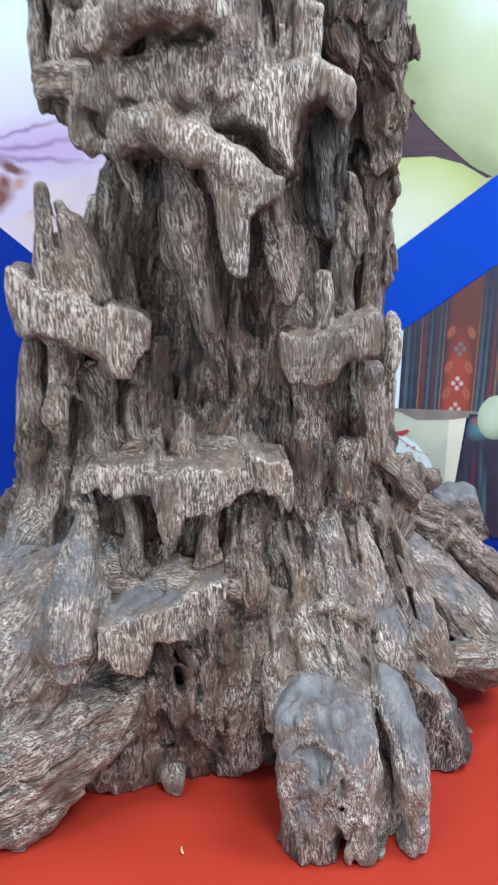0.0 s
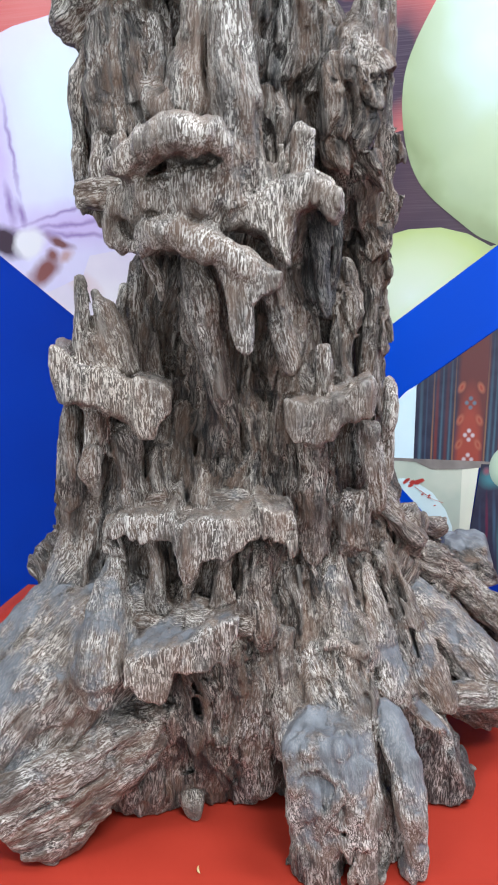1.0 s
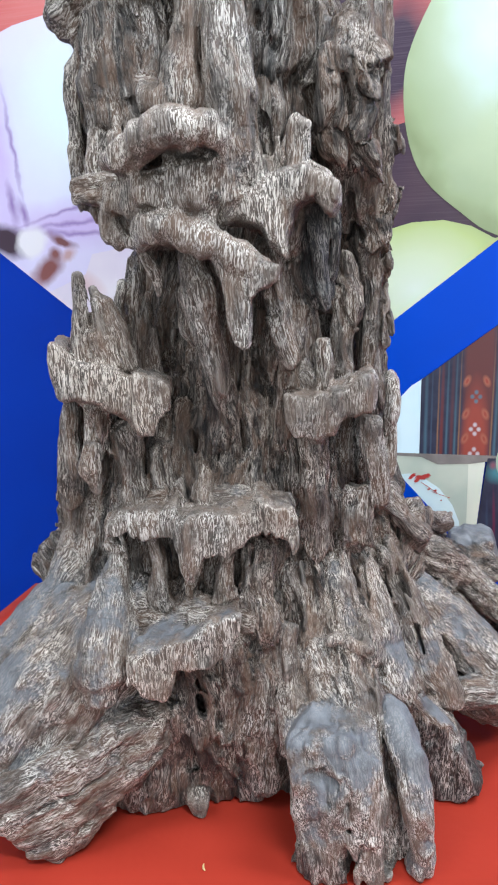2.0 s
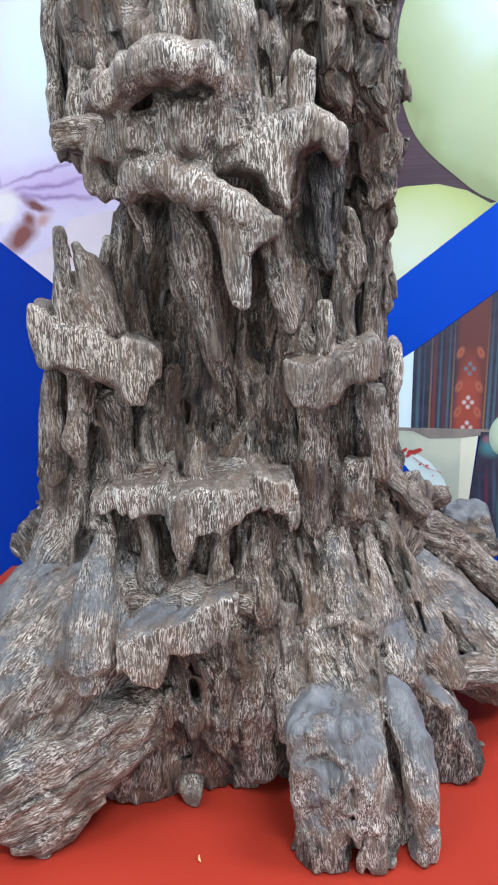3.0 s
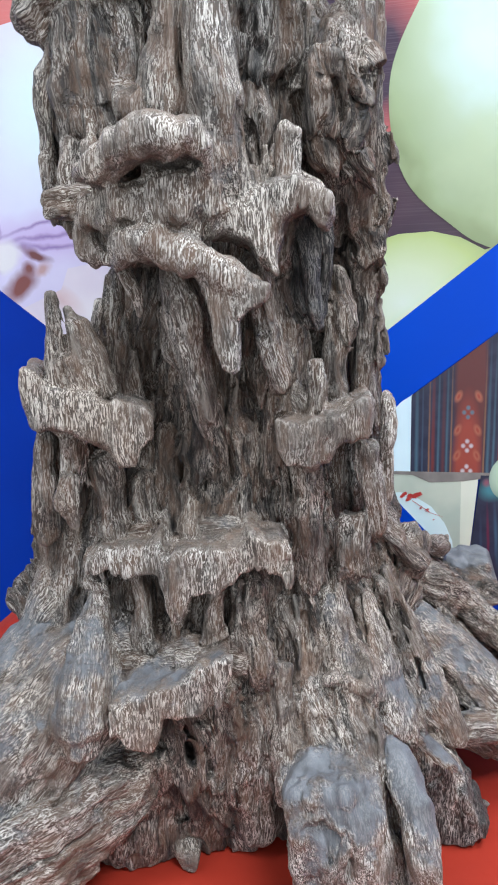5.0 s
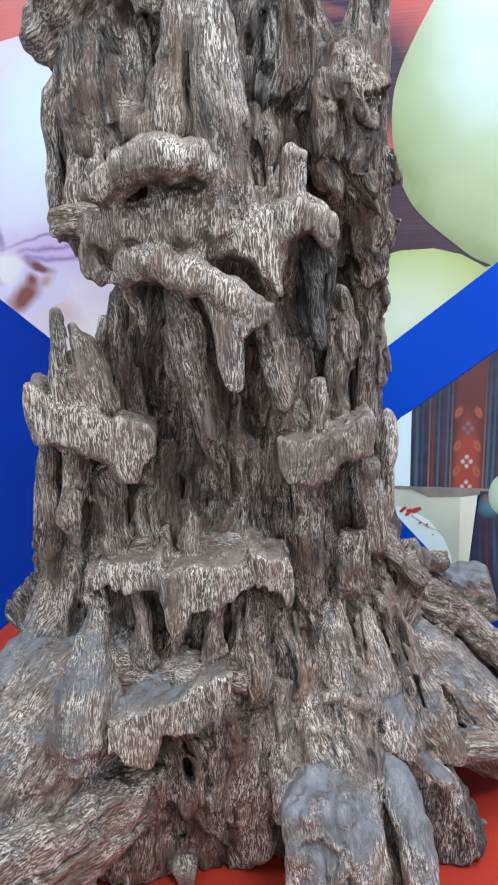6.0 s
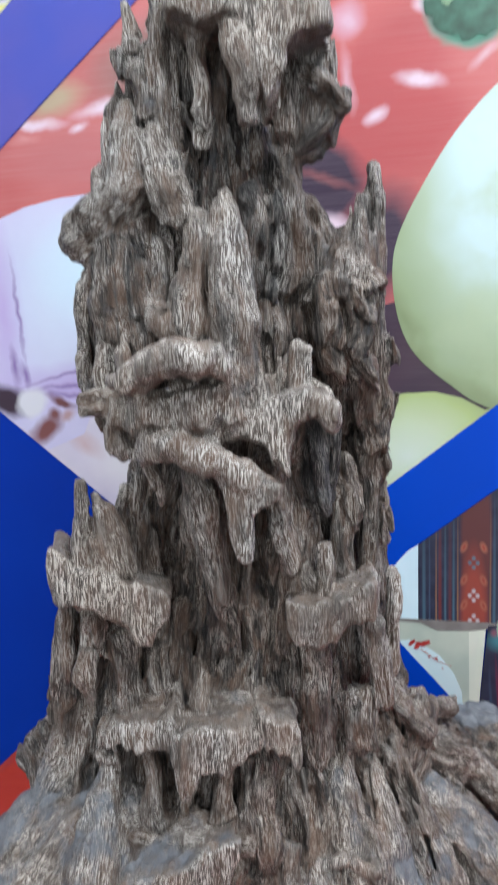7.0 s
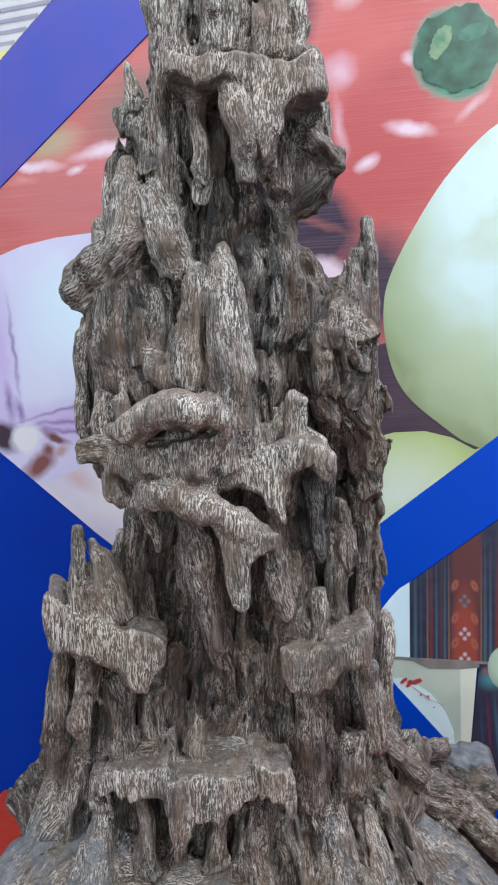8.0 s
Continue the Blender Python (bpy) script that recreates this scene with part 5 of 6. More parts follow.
limb("trunk", [(-0.223, 0.735, 1.171, 0.008), (-0.220, 0.738, 1.123, 0.010)], k=0.014, rough=0.6)
limb("trunk", [(-0.171, 0.745, 1.170, 0.006), (-0.172, 0.745, 1.122, 0.007)], k=0.014, rough=0.6)
limb("trunk", [(-0.130, 0.770, 1.176, 0.018), (-0.132, 0.765, 1.119, 0.022), (-0.129, 0.760, 1.076, 0.022)], k=0.014, rough=0.7)
carve([(-0.194, 0.728, 1.174, 0.008), (-0.203, 0.738, 1.128, 0.008)], k=0.003, squash=(1, 0.3, 1))
carve([(-0.148, 0.742, 1.172, 0.011), (-0.155, 0.752, 1.124, 0.007)], k=0.004, squash=(1, 0.4, 1))
carve([(-0.293, 0.740, 1.166, 0.007), (-0.294, 0.742, 1.128, 0.006)], k=0.004, squash=(1, 0.4, 1))
carve([(-0.237, 0.725, 1.190, 0.006), (-0.239, 0.730, 1.145, 0.006)], k=0.004, squash=(1, 0.4, 1))
carve([(-0.098, 0.770, 1.162, 0.007), (-0.096, 0.775, 1.124, 0.006)], k=0.004, squash=(1, 0.4, 1))
limb("trunk", [(-0.308, 0.755, 1.075, 0.026), (-0.227, 0.750, 1.075, 0.030), (-0.151, 0.760, 1.079, 0.027)], k=0.03, rough=0.4, worn=0.4)
limb("knob_7", [(-0.211, 0.722, 1.094, 0.008), (-0.190, 0.720, 1.090, 0.007)], k=0.006, rough=0.5)
plate("ledge_low", [(-0.282, 1.056), (-0.263, 1.074), (-0.204, 1.084), (-0.153, 1.108), (-0.135, 1.111), (-0.136, 1.088), (-0.155, 1.040), (-0.170, 1.042), (-0.225, 1.040), (-0.245, 0.999), (-0.272, 1.006), (-0.287, 1.028)], 0.676, 0.77, k=0.0072, rough=0.3, worn=0.35, slant=-0.35, tilt=(0.3, 0))
limb("ledge_low", [(-0.270, 0.710, 1.049, 0.012), (-0.221, 0.725, 1.051, 0.013), (-0.170, 0.740, 1.062, 0.012)], k=0.015, rough=0.25, worn=0.5, grain=UP)
carve([(-0.227, 0.710, 0.999, 0.014), (-0.217, 0.730, 0.943, 0.012)], k=0.005, squash=(1, 0.4, 1))
limb("trunk", [(-0.194, 0.735, 0.998, 0.010), (-0.193, 0.765, 0.897, 0.021), (-0.179, 0.795, 0.818, 0.028), (-0.169, 0.815, 0.752, 0.029)], k=0.014, rough=0.7, worn=-0.3)
limb("trunk", [(-0.264, 0.725, 0.941, 0.017), (-0.273, 0.765, 0.850, 0.016), (-0.280, 0.790, 0.794, 0.012)], k=0.014, rough=0.7, worn=-0.3)
carve([(-0.237, 0.735, 0.901, 0.009), (-0.236, 0.745, 0.852, 0.012), (-0.236, 0.750, 0.827, 0.010)], k=0.004, squash=(1, 0.3, 1))
limb("trunk", [(-0.125, 0.780, 1.057, 0.011), (-0.128, 0.765, 0.984, 0.023), (-0.144, 0.775, 0.904, 0.030), (-0.141, 0.800, 0.804, 0.030)], k=0.014, rough=0.6, worn=-0.2)
limb("trunk", [(-0.089, 0.772, 1.064, 0.010), (-0.088, 0.762, 1.016, 0.015), (-0.090, 0.755, 0.951, 0.017), (-0.086, 0.750, 0.912, 0.020)], k=0.02, rough=0.5, worn=0.2)
carve([(-0.140, 0.745, 1.068, 0.007), (-0.139, 0.742, 1.024, 0.006)], k=0.004, squash=(1, 0.5, 1))
limb("nub", [(-0.255, 0.810, 0.774, 0.017), (-0.244, 0.778, 0.776, 0.018), (-0.234, 0.754, 0.771, 0.016)], k=0.006, rough=0.3, boxy=True)
limb("root_left", [(-0.408, 0.775, 1.153, 0.013), (-0.430, 0.758, 1.095, 0.027), (-0.463, 0.742, 1.040, 0.046), (-0.510, 0.725, 0.975, 0.056), (-0.564, 0.710, 0.915, 0.057)], k=0.03, rough=0.3, worn=0.52)
limb("root_left", [(-0.389, 0.730, 1.070, 0.038), (-0.427, 0.700, 0.999, 0.058), (-0.474, 0.675, 0.933, 0.060), (-0.527, 0.660, 0.884, 0.046)], k=0.03, rough=0.3, worn=0.52)
limb("tongue", [(-0.333, 0.737, 1.162, 0.010), (-0.331, 0.718, 1.130, 0.022), (-0.331, 0.695, 1.077, 0.035), (-0.328, 0.670, 1.036, 0.036), (-0.323, 0.660, 1.007, 0.021)], k=0.025, rough=0.35, worn=0.38)
carve([(-0.290, 0.670, 1.040, 0.004), (-0.288, 0.655, 1.018, 0.007), (-0.302, 0.645, 0.997, 0.005), (-0.327, 0.635, 1.002, 0.003)], k=0.004, squash=(1, 0.4, 1))
plate("root_left_low", [(-0.488, 0.886), (-0.360, 0.934), (-0.259, 0.961), (-0.226, 0.939), (-0.219, 0.902), (-0.268, 0.857), (-0.304, 0.836), (-0.377, 0.749), (-0.406, 0.740), (-0.442, 0.765), (-0.497, 0.823)], 0.64, 0.8, k=0.03, rough=0.5, worn=0.1, slant=-0.57, grain=(-0.85, -0.2, -0.42), tilt=(0.5, 0))
carve([(-0.237, 0.680, 0.939, 0.004), (-0.311, 0.635, 0.944, 0.004), (-0.386, 0.600, 0.930, 0.003), (-0.436, 0.580, 0.924, 0.003)], k=0.006, squash=(1, 0.5, 1))
limb("root_right", [(-0.031, 0.872, 1.166, 0.004), (-0.035, 0.862, 1.137, 0.013), (-0.038, 0.852, 1.099, 0.024), (-0.030, 0.842, 1.052, 0.035), (0.001, 0.835, 1.014, 0.035)], k=0.014, rough=0.4, worn=0.33)
limb("root_right", [(-0.071, 0.800, 1.018, 0.007), (-0.028, 0.792, 1.043, 0.011), (0.011, 0.800, 1.030, 0.010)], k=0.008, rough=0.3, grain=UP)
limb("root_right", [(-0.061, 0.790, 1.018, 0.012), (-0.035, 0.765, 0.968, 0.015), (-0.019, 0.750, 0.944, 0.012)], k=0.02, rough=0.5, worn=0.2)
limb("root_right", [(-0.010, 0.805, 1.013, 0.017), (0.011, 0.782, 0.969, 0.018), (0.019, 0.760, 0.942, 0.015)], k=0.02, rough=0.5, worn=0.33)
carve([(-0.034, 0.775, 1.025, 0.005), (-0.023, 0.750, 0.966, 0.004)], k=0.004, squash=(1, 0.5, 1))
limb("root_right", [(0.007, 0.900, 1.096, 0.018), (0.016, 0.882, 1.052, 0.025), (0.033, 0.862, 0.992, 0.029), (0.048, 0.850, 0.945, 0.029)], k=0.014, rough=0.4, worn=0.33)
carve([(-0.016, 0.878, 1.101, 0.007), (0.007, 0.868, 1.074, 0.006)], k=0.004, squash=(1, 0.5, 1))
limb("root_right", [(0.036, 0.935, 1.123, 0.015), (0.065, 0.922, 1.053, 0.022), (0.099, 0.910, 0.968, 0.025), (0.125, 0.900, 0.910, 0.024)], k=0.014, rough=0.5, worn=0.3)
carve([(0.038, 0.900, 1.071, 0.005), (0.065, 0.885, 1.008, 0.005), (0.098, 0.875, 0.943, 0.004)], k=0.004, squash=(1, 0.5, 1))
carve([(-0.003, 0.900, 1.114, 0.003), (0.030, 0.900, 1.089, 0.004), (0.047, 0.895, 1.047, 0.004)], k=0.004, squash=(1, 0.5, 1))
limb("root_right", [(0.082, 0.988, 1.031, 0.027), (0.126, 0.985, 0.986, 0.039), (0.171, 0.985, 0.940, 0.047), (0.225, 0.985, 0.884, 0.050)], k=0.014, rough=0.3, worn=0.5)
carve([(0.099, 0.935, 0.963, 0.008), (0.132, 0.925, 0.933, 0.010), (0.174, 0.925, 0.916, 0.007)], k=0.006, squash=(1, 0.5, 1))
limb("root_right", [(0.116, 0.910, 0.895, 0.019), (0.174, 0.920, 0.897, 0.019), (0.216, 0.930, 0.897, 0.017)], k=0.014, rough=0.4, worn=0.33)
limb("root_back", [(0.037, 0.990, 1.119, 0.021), (0.100, 1.030, 1.077, 0.027), (0.160, 1.080, 1.017, 0.025), (0.238, 1.100, 0.952, 0.029)], k=0.012, rough=0.5)
limb("knob_9", [(0.036, 0.955, 1.201, 0.019), (0.062, 0.965, 1.162, 0.017), (0.090, 0.975, 1.132, 0.010)], k=0.02, rough=0.6)
limb("knob_8", [(0.082, 1.060, 1.136, 0.014), (0.125, 1.130, 1.099, 0.017)], k=0.02, rough=0.6)
limb("root_front", [(-0.045, 0.765, 0.939, 0.023), (-0.038, 0.725, 0.911, 0.046), (-0.030, 0.710, 0.876, 0.048), (-0.023, 0.708, 0.831, 0.044)], k=0.02, rough=0.25, worn=0.7, boxy=True)
limb("root_front", [(0.005, 0.732, 0.932, 0.028), (0.017, 0.708, 0.897, 0.026), (0.024, 0.695, 0.850, 0.020), (0.029, 0.690, 0.763, 0.023)], k=0.02, rough=0.3, worn=0.5)
limb("root_front", [(-0.051, 0.700, 0.852, 0.026), (-0.037, 0.695, 0.788, 0.034), (-0.028, 0.695, 0.711, 0.036)], k=0.012, rough=0.5, worn=-0.4)
carve([(-0.048, 0.657, 0.914, 0.010), (-0.032, 0.658, 0.912, 0.012), (-0.018, 0.660, 0.899, 0.011)], k=0.003, squash=(1, 0.6, 1))
carve([(-0.004, 0.675, 0.872, 0.003), (0.004, 0.680, 0.826, 0.006), (0.013, 0.685, 0.779, 0.009), (0.019, 0.690, 0.711, 0.011)], k=0.003, squash=(1, 0.3, 1))
limb("root_front_side", [(0.025, 0.805, 0.948, 0.012), (0.052, 0.778, 0.940, 0.017), (0.074, 0.738, 0.905, 0.021), (0.088, 0.718, 0.847, 0.021), (0.096, 0.712, 0.792, 0.018), (0.086, 0.712, 0.727, 0.019)], k=0.008, rough=0.3, worn=0.6)
carve([(0.041, 0.735, 0.950, 0.005), (0.049, 0.695, 0.887, 0.007), (0.053, 0.690, 0.772, 0.009)], k=0.003, squash=(1, 0.3, 1))
carve([(-0.058, 0.685, 0.958, 0.006), (-0.039, 0.680, 0.957, 0.008)], k=0.003, squash=(1, 0.5, 1))
plate("root_flap", [(0.076, 0.916), (0.097, 0.917), (0.128, 0.887), (0.152, 0.848), (0.181, 0.785), (0.178, 0.768), (0.164, 0.753), (0.113, 0.731), (0.103, 0.784), (0.091, 0.841)], 0.845, 0.91, k=0.016, rough=0.25, worn=-0.6, slant=0.10)
limb("root_flap", [(0.048, 0.845, 0.941, 0.011), (0.096, 0.855, 0.911, 0.014), (0.139, 0.860, 0.862, 0.010)], k=0.008, rough=0.3, worn=0.8)
carve([(-0.134, 0.705, 1.690, 0.002), (-0.135, 0.710, 1.659, 0.003)], k=0.003, squash=(1, 0.4, 1))
carve([(-0.121, 0.745, 1.762, 0.002), (-0.119, 0.745, 1.730, 0.004), (-0.116, 0.750, 1.698, 0.004)], k=0.003, squash=(1, 0.4, 1))
carve([(-0.269, 0.760, 1.803, 0.003), (-0.273, 0.755, 1.769, 0.004), (-0.266, 0.745, 1.732, 0.002)], k=0.003, squash=(1, 0.4, 1))
carve([(-0.301, 0.765, 1.802, 0.004), (-0.307, 0.765, 1.763, 0.004)], k=0.003, squash=(1, 0.4, 1))
carve([(-0.214, 0.790, 1.340, 0.004), (-0.220, 0.785, 1.273, 0.005)], k=0.003, squash=(1, 0.4, 1))
carve([(-0.188, 0.790, 1.333, 0.003), (-0.188, 0.785, 1.266, 0.004)], k=0.003, squash=(1, 0.4, 1))
carve([(-0.253, 0.790, 1.370, 0.006), (-0.255, 0.785, 1.296, 0.006), (-0.253, 0.775, 1.252, 0.004)], k=0.003, squash=(1, 0.4, 1))
carve([(-0.047, 0.795, 1.303, 0.002), (-0.046, 0.810, 1.231, 0.003)], k=0.003, squash=(1, 0.4, 1))
carve([(-0.076, 0.795, 1.296, 0.002), (-0.077, 0.815, 1.212, 0.003)], k=0.003, squash=(1, 0.4, 1))
carve([(-0.413, 0.730, 1.144, 0.005), (-0.426, 0.715, 1.109, 0.005), (-0.455, 0.700, 1.073, 0.004)], k=0.003, squash=(1, 0.4, 1))
carve([(-0.306, 0.745, 1.101, 0.005), (-0.315, 0.735, 1.056, 0.006)], k=0.003, squash=(1, 0.4, 1))
carve([(-0.110, 0.740, 1.060, 0.004), (-0.117, 0.725, 0.995, 0.004), (-0.126, 0.720, 0.938, 0.004)], k=0.003, squash=(1, 0.4, 1))
carve([(-0.162, 0.720, 0.986, 0.004), (-0.141, 0.715, 0.914, 0.005)], k=0.003, squash=(1, 0.4, 1))
carve([(-0.195, 0.725, 0.970, 0.004), (-0.187, 0.725, 0.892, 0.005)], k=0.003, squash=(1, 0.4, 1))
carve([(-0.075, 0.745, 1.028, 0.004), (-0.063, 0.730, 0.972, 0.004)], k=0.003, squash=(1, 0.4, 1))
carve([(0.010, 0.800, 1.009, 0.004), (0.040, 0.790, 0.958, 0.005)], k=0.003, squash=(1, 0.4, 1))
carve([(-0.277, 0.685, 0.947, 0.005), (-0.306, 0.660, 0.946, 0.006), (-0.337, 0.640, 0.933, 0.005)], k=0.003, squash=(1, 0.5, 1))
carve([(-0.259, 0.700, 0.840, 0.005), (-0.298, 0.660, 0.870, 0.004), (-0.351, 0.620, 0.863, 0.003)], k=0.003, squash=(1, 0.5, 1))
carve([(-0.282, 0.670, 0.916, 0.003), (-0.335, 0.630, 0.908, 0.004), (-0.391, 0.600, 0.892, 0.003)], k=0.003, squash=(1, 0.5, 1))
carve([(0.046, 0.915, 1.083, 0.004), (0.076, 0.905, 1.025, 0.005), (0.105, 0.895, 0.959, 0.005)], k=0.003, squash=(1, 0.4, 1))
carve([(0.114, 0.945, 1.035, 0.003), (0.156, 0.940, 1.003, 0.004), (0.199, 0.935, 0.971, 0.004)], k=0.003, squash=(1, 0.5, 1))
carve([(0.046, 0.960, 1.136, 0.004), (0.098, 0.990, 1.089, 0.004), (0.156, 1.040, 1.020, 0.005)], k=0.003, squash=(1, 0.5, 1))
limb("knob_10", [(-0.282, 0.755, 1.246, 0.007), (-0.268, 0.755, 1.252, 0.006)], k=0.006, rough=0.5)
limb("knob_10", [(-0.245, 0.775, 1.260, 0.006), (-0.235, 0.765, 1.244, 0.007)], k=0.006, rough=0.5)
limb("trunk", [(-0.259, 0.760, 1.769, 0.006), (-0.240, 0.752, 1.756, 0.007), (-0.219, 0.745, 1.751, 0.006)], k=0.014, rough=0.5)
# fine gouges over the foot
strands("trunk", 15, 24, (-0.16, 0.95), (-185, 5), (0.85, 1.15), (0.003, 0.006), (0.05, 0.18), 0.3, cut=True)


def lattice_noise(x, y, z, seed):
    """Smooth random values from -1 to 1 on a lattice of unit cells."""
    ix, iy, iz = np.floor(x).astype(np.int64), np.floor(y).astype(np.int64), np.floor(z).astype(np.int64)
    fx, fy, fz = (x - ix).astype(np.float32), (y - iy).astype(np.float32), (z - iz).astype(np.float32)
    fx, fy, fz = fx * fx * (3 - 2 * fx), fy * fy * (3 - 2 * fy), fz * fz * (3 - 2 * fz)

    def at(a, b, c):
        h = (a * 73856093) ^ (b * 19349663) ^ (c * 83492791) ^ (seed * 2654435761)
        h = (h ^ (h >> 13)) * 1274126177
        return ((h ^ (h >> 16)) & 65535).astype(np.float32) / 32767.5 - 1

    def across(c):
        lo = at(ix, iy, c) * (1 - fx) + at(ix + 1, iy, c) * fx
        hi = at(ix, iy + 1, c) * (1 - fx) + at(ix + 1, iy + 1, c) * fx
        return lo * (1 - fy) + hi * fy

    return across(iz) * (1 - fz) + across(iz + 1) * fz


AXES_ALL = np.array(AXES, np.float32)
ROUGH_ALL = np.array(ROUGH, np.float32)
WORN_SHADE_ALL = np.array(WORN_SHADE, np.float32)
PART_ALL = np.array(PART_OF)


def along_grain(places, own):
    return np.einsum("nij,nj->ni", AXES_ALL[own], places.astype(np.float32))


# relief of the weathered grain, near the surface only
near = np.nonzero(np.abs(field) < 0.013)
spots = LOW + np.stack(near, 1) * CELL
own = owner[near]
g = along_grain(spots, own)
r = ROUGH_ALL[own]
flute = lattice_noise(g[:, 0] / 0.030, g[:, 1] / 0.030, g[:, 2] / 0.16, 1)
ridge = 1 - 2 * np.abs(lattice_noise(g[:, 0] / 0.022, g[:, 1] / 0.022, g[:, 2] / 0.10, 2))
strand = lattice_noise(g[:, 0] / 0.010, g[:, 1] / 0.010, g[:, 2] / 0.05, 3)
pits = lattice_noise(spots[:, 0] / 0.028, spots[:, 1] / 0.028, spots[:, 2] / 0.028, 4)
lumps = lattice_noise(spots[:, 0] / 0.06, spots[:, 1] / 0.06, spots[:, 2] / 0.06, 5)
chips = 1 - 2 * np.abs(lattice_noise(spots[:, 0] / 0.017, spots[:, 1] / 0.017, spots[:, 2] / 0.026, 9))
crack = np.abs(lattice_noise(g[:, 0] / 0.034, g[:, 1] / 0.034, g[:, 2] / 0.24, 6) + 0.25 * lattice_noise(g[:, 0] / 0.012, g[:, 1] / 0.012, g[:, 2] / 0.06, 7))
split = np.clip(1 - crack / 0.17, 0, 1) * np.clip(0.35 + lattice_noise(spots[:, 0] / 0.07, spots[:, 1] / 0.07, spots[:, 2] / 0.09, 8), 0, 1)
r = 0.3 + 0.7 * r
field[near] += (r * 0.014 * split + r * (0.0045 * flute - 0.0045 * ridge + 0.0060 * strand) + 0.0025 * pits + 0.0022 * lumps - (0.0042 * r - 0.0008) * chips).astype(np.float32)
# the foot stands flat on the cloth
field = np.maximum(field, (TOP + 0.003 - (LOW[2] + np.arange(COUNT[2]) * CELL)).astype(np.float32)[None, None, :])


def surface_of(f):
    """Naive surface nets: one vertex in every cell that the zero level crosses."""
    inside = f < 0
    corners = [(i, j, k) for i in (0, 1) for j in (0, 1) for k in (0, 1)]
    n = [s - 1 for s in f.shape]

    def view(a, c):
        return a[c[0]:c[0] + n[0], c[1]:c[1] + n[1], c[2]:c[2] + n[2]]

    some = np.zeros(n, bool)
    every = np.ones(n, bool)
    for c in corners:
        some |= view(inside, c)
        every &= view(inside, c)
    cells = np.nonzero(some & ~every)
    number = np.full(n, -1, np.int32)
    number[cells] = np.arange(len(cells[0]))
    at = np.stack(cells, 1)
    values = {c: f[at[:, 0] + c[0], at[:, 1] + c[1], at[:, 2] + c[2]] for c in corners}
    total, hits = np.zeros((len(at), 3), np.float32), np.zeros(len(at), np.float32)
    for a in corners:
        for axis in range(3):
            if a[axis]:
                continue
            b = tuple(1 if k == axis else a[k] for k in range(3))
            va, vb = values[a], values[b]
            cross = (va < 0) != (vb < 0)
            t = np.where(cross, va / np.where(cross, va - vb, 1), 0)
            p = np.tile(np.array(a, np.float32), (len(at), 1))
            p[:, axis] = t
            total += p * cross[:, None]
            hits += cross
    verts = LOW + (at + total / hits[:, None]) * CELL
    slope = np.zeros((len(at), 3), np.float32)
    for c in corners:
        for axis in range(3):
            slope[:, axis] += values[c] * (1 if c[axis] else -1)
    slope /= np.linalg.norm(slope, axis=1, keepdims=True) + 1e-9
    quads = []
    for axis in range(3):
        u, v = (axis + 1) % 3, (axis + 2) % 3
        lo = [slice(1, s - 1) for s in f.shape]
        lo[axis] = slice(0, f.shape[axis] - 1)
        hi = list(lo)
        hi[axis] = slice(1, f.shape[axis])
        a, b = inside[tuple(lo)], inside[tuple(hi)]
        for flip in (False, True):
            e = np.stack(np.nonzero((a & ~b) if not flip else (~a & b)), 1)
            e[:, u] += 1
            e[:, v] += 1
            ring = []
            for du, dv in ((0, 0), (-1, 0), (-1, -1), (0, -1)):
                q = e.copy()
                q[:, u] += du
                q[:, v] += dv
                ring.append(number[q[:, 0], q[:, 1], q[:, 2]])
            ring = np.stack(ring, 1)
            quads.append(ring[:, ::-1] if flip else ring)
    return verts, slope, np.concatenate(quads), at


def stray(mine):
    """The faces of a part that hang apart from its largest piece."""
    used, local = np.unique(mine, return_inverse=True)
    local = local.reshape(-1, 4)
    tag = np.arange(len(used))
    while True:
        low = tag[local].min(1)
        fresh = tag.copy()
        for k in range(4):
            np.minimum.at(fresh, local[:, k], low)
        fresh = fresh[fresh]
        if (fresh == tag).all():
            break
        tag = fresh
    face = tag[local[:, 0]]
    return face != np.bincount(face).argmax()


verts, slope, quads, cells = surface_of(field)
quads = quads[~stray(quads)]
used, quads = np.unique(quads, return_inverse=True)
quads = quads.reshape(-1, 4)
verts, slope, cells = verts[used], slope[used], cells[used]


def wander(p, size, seed):
    q = p / size
    return np.stack([lattice_noise(q[:, 0] + 7.3 * k, q[:, 1], q[:, 2] * 0.5, seed + k) for k in range(3)], 1)


# crooked, uneven forms: the surface wanders at two scales, least at the foot
ease = np.clip((verts[:, 2:] - TOP - 0.004) / 0.04, 0, 1)
calm = 0.2 + 0.9 * np.clip(ROUGH_ALL[owner[cells[:, 0], cells[:, 1], cells[:, 2]]], 0, 1)
touch = np.bincount(quads.ravel(), minlength=len(verts))
for _ in range(12):
    flat = calm[quads].mean(1)
    calm = sum(np.bincount(quads[:, k], flat, len(verts)) for k in range(4)) / touch
bent = ease * calm[:, None] * (0.0070 * wander(verts, 0.055, 20) + 0.0050 * wander(verts, 0.024, 30) + 0.0022 * wander(verts, 0.011, 36))
flat_verts = verts
verts = verts + bent


def normals_of(v, q):
    n = np.cross(v[q[:, 2]] - v[q[:, 0]], v[q[:, 3]] - v[q[:, 1]])
    out = np.zeros_like(v)
    for k in range(4):
        for axis in range(3):
            out[:, axis] += np.bincount(q[:, k], n[:, axis], len(v))
    return out / (np.linalg.norm(out, axis=1, keepdims=True) + 1e-12)


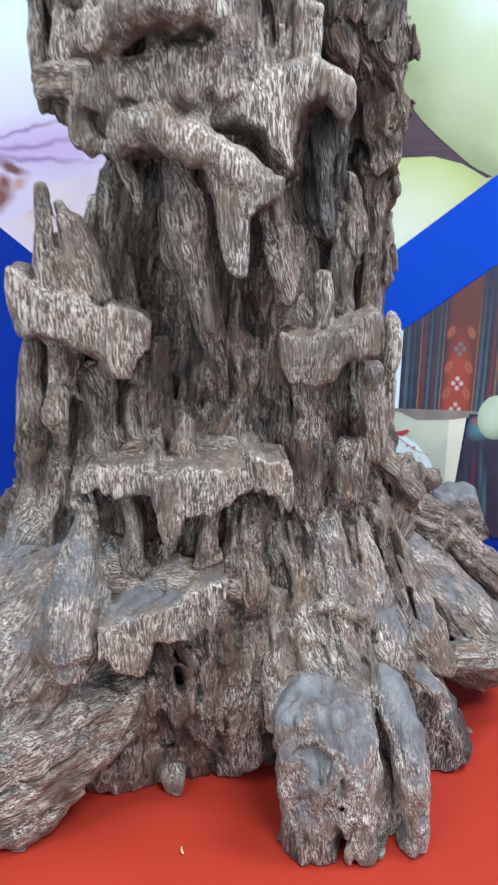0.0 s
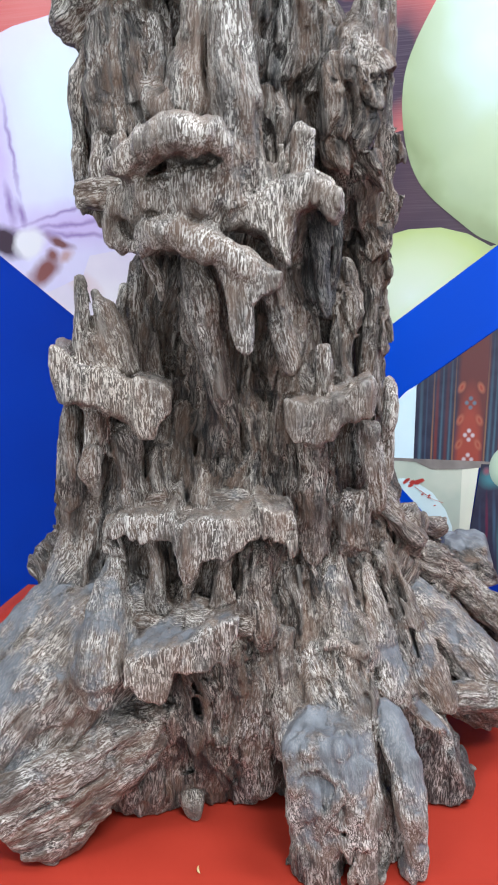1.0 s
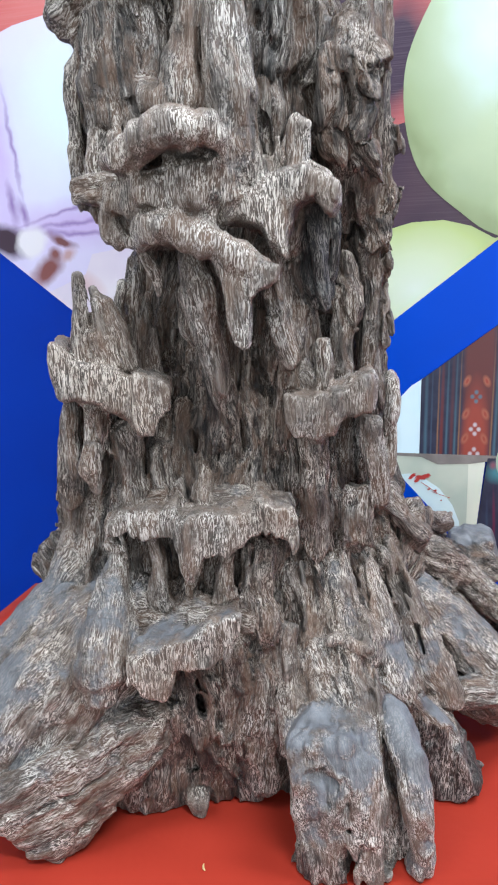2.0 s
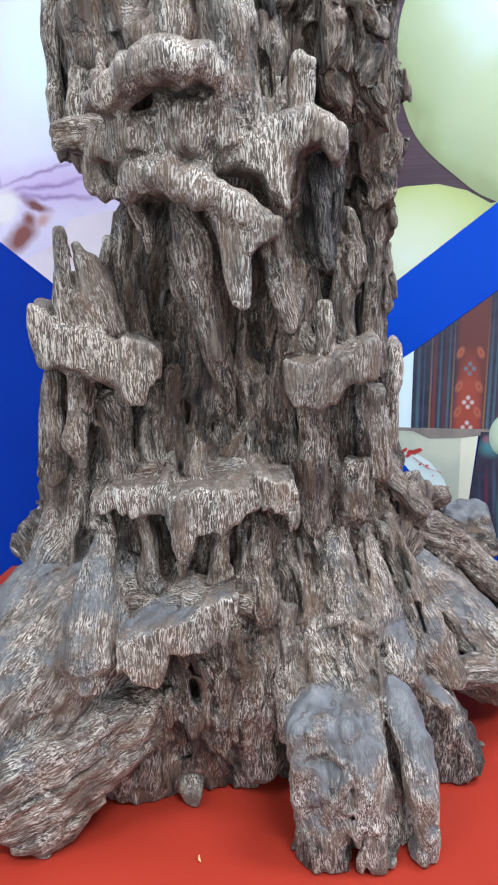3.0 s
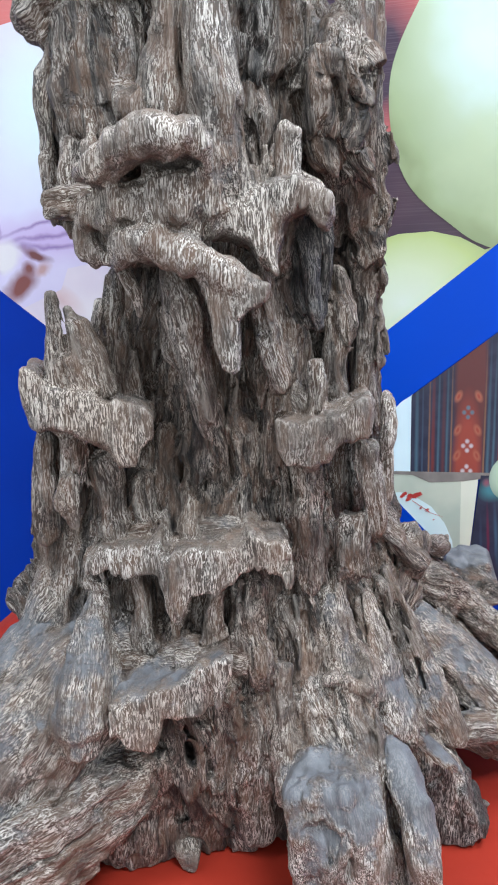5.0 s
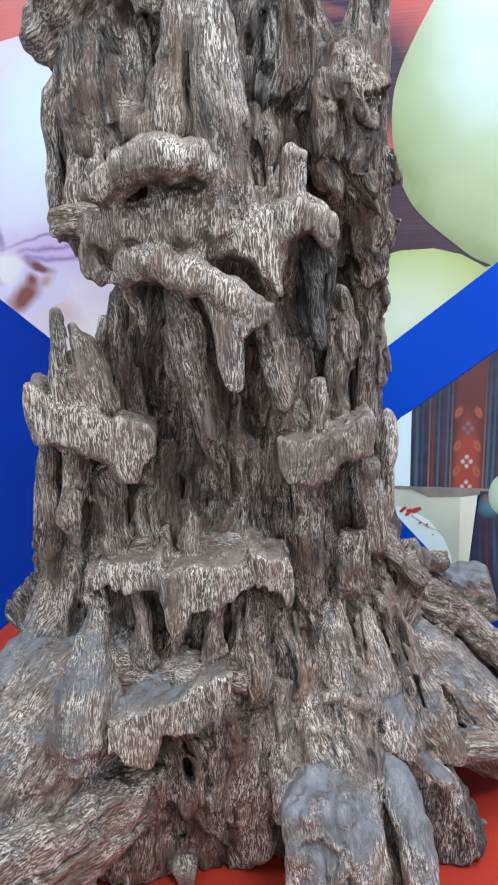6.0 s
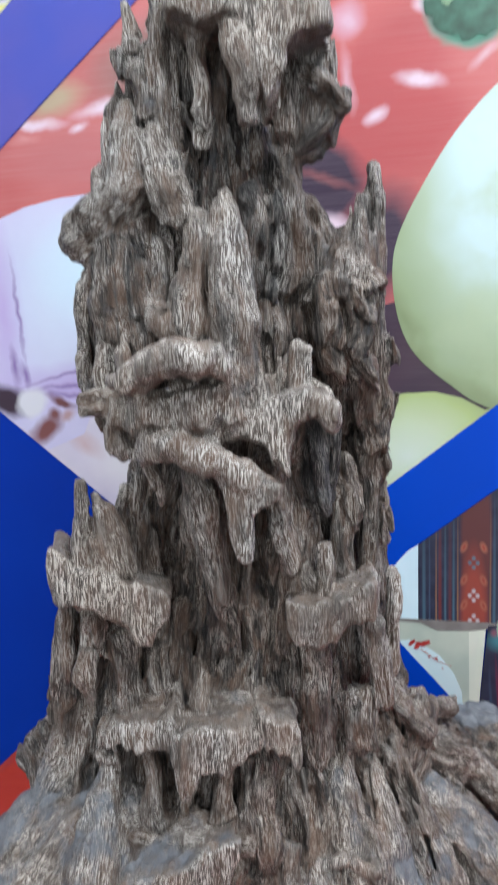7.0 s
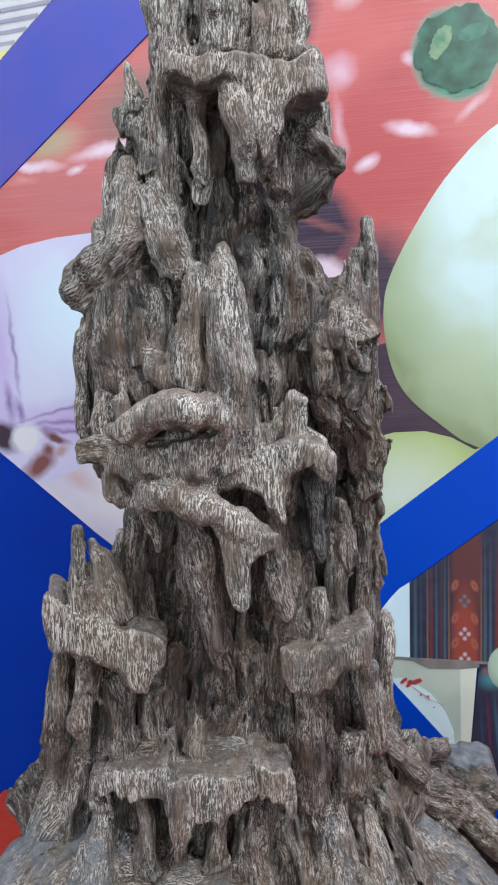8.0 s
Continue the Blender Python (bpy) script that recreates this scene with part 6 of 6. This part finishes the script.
slope = normals_of(verts, quads)
# torn ends: each strand breaks off at its own length, most where the wood faces down
vert_owner = owner[cells[:, 0], cells[:, 1], cells[:, 2]]
own_grain = along_grain(flat_verts, vert_owner)
tear = lattice_noise(own_grain[:, 0] / 0.014, own_grain[:, 1] / 0.014, own_grain[:, 2] / 0.2, 40)
tear += 0.6 * lattice_noise(own_grain[:, 0] / 0.007, own_grain[:, 1] / 0.007, own_grain[:, 2] / 0.2, 41)
away = np.where(slope[:, 2] < 0, 0.010, 0.0045) * tear * np.clip(1.25 * (ROUGH_ALL[vert_owner] - 0.22), 0.04, 0.9)
verts = verts + ease * away[:, None] * AXES_ALL[vert_owner][:, 2]
slope = normals_of(verts, quads)
vert_owner = owner[cells[:, 0], cells[:, 1], cells[:, 2]]
vert_worn_shade = WORN_SHADE_ALL[vert_owner]
# positive wear shows on upturned faces, tinting in cool light from above
vert_worn_shade = np.where(vert_worn_shade > 0, vert_worn_shade * np.clip(slope[:, 2] * 2.2 + 0.2, 0, 1), vert_worn_shade)
vert_end = np.abs(np.einsum("nj,nj->n", AXES_ALL[vert_owner][:, 2], slope))
# convex edges paled in colour: rubbed by touch and weather, and catching light
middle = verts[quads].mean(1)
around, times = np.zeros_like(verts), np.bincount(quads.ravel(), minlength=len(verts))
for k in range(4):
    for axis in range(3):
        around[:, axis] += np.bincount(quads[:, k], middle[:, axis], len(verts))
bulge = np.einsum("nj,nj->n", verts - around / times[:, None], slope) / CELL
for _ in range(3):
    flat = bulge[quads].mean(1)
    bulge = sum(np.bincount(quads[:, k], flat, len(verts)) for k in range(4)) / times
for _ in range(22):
    flat = vert_worn_shade[quads].mean(1)
    vert_worn_shade = sum(np.bincount(quads[:, k], flat, len(verts)) for k in range(4)) / times
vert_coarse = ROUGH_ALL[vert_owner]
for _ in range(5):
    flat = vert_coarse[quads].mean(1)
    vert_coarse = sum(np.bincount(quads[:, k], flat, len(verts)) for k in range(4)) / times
vert_rub_lit = np.clip((bulge - 0.05) / 0.16, 0, 1)
face_owner = vert_owner[quads[:, 0]]
corner_grain = along_grain(flat_verts[quads].reshape(-1, 3), np.repeat(face_owner, 4)) + 0.37 * np.repeat(face_owner, 4)[:, None]
corner_grain = corner_grain.reshape(-1, 4, 3)
face_part = PART_ALL[vert_owner[quads[:, 0]]]


for index in range(1, len(PARTS)):
    mine = np.nonzero(face_part == index)[0]
    if len(mine):
        face_part[mine[stray(quads[mine])]] = 0

driftwood = new("driftwood")
driftwood.location = (-0.16, 0.93, TOP)
tagged(driftwood, "tall weathered grey-brown driftwood stump with spikes, ledges and spreading roots", "driftwood")
PLAIN_NAME = dict(trunk="trunk", right_column="side_column", brow="ridge", snout="snag", arm="snag", lump="knob", tongue="knob", nub="knob", lobe="knob", jaw="snag", web="saddle", wing="snag", shoulder="knob")
PART_LABEL = dict(root_front="front root worn smooth and dusty grey-blue", root_far="cut root end with a dusty grey face", web="smooth dusty grey saddle of wood", drip_5="blackened hanging strand of wood", drip_6="blackened hanging strand of wood", ledge_low="low ledge with a dusty grey top", root_flap="dark root lobe with a pale worn edge")
for index, key in enumerate(PARTS):
    chosen = face_part == index
    mine = quads[chosen]
    if not len(mine):
        continue
    used, local = np.unique(mine, return_inverse=True)
    local = local.reshape(-1, 4)
    name = PLAIN_NAME.get(key, key.split("_")[0])
    me = bpy.data.meshes.new(name)
    me.vertices.add(len(used))
    me.vertices.foreach_set("co", (verts[used] - np.array(driftwood.location)).astype(np.float32).ravel())
    me.loops.add(local.size)
    me.loops.foreach_set("vertex_index", local.astype(np.int32).ravel())
    me.polygons.add(len(local))
    me.polygons.foreach_set("loop_start", np.arange(0, local.size, 4, dtype=np.int32))
    me.polygons.foreach_set("use_smooth", np.ones(len(local), bool))
    me.update(calc_edges=True)
    me.attributes.new("grain", "FLOAT_VECTOR", "CORNER").data.foreach_set("vector", corner_grain[chosen].astype(np.float32).ravel())
    me.attributes.new("worn", "FLOAT", "POINT").data.foreach_set("value", vert_worn_shade[used].astype(np.float32))
    me.attributes.new("rubbed_lit", "FLOAT", "POINT").data.foreach_set("value", vert_rub_lit[used].astype(np.float32))
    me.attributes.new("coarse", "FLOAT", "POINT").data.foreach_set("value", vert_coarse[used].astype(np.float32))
    me.attributes.new("end_grain", "FLOAT", "POINT").data.foreach_set("value", vert_end[used].astype(np.float32))
    me.normals_split_custom_set_from_vertices([tuple(v) for v in slope[used].tolist()])
    me.materials.append(WOOD)
    ob = new(name, me)
    ob.parent = driftwood
    tagged(ob, PART_LABEL.get(key, ""))

# ---- small things ----
bm = bmesh.new()
bmesh.ops.create_uvsphere(bm, u_segments=10, v_segments=8, radius=1.0)
for v in bm.verts:
    v.co = Vector((v.co.x * 0.0016, v.co.y * 0.0065, v.co.z * 0.0013)) + Vector((0.002 * v.co.y ** 2, 0, 0))
scrap = smooth(part("straw_scrap", bm, STRAW))
scrap.matrix_world = pose(-0.196, 0.655, TOP + 0.0035, 0, 0, 25)
tagged(scrap, "short pale straw scrap lying on the red cloth", "straw scrap")
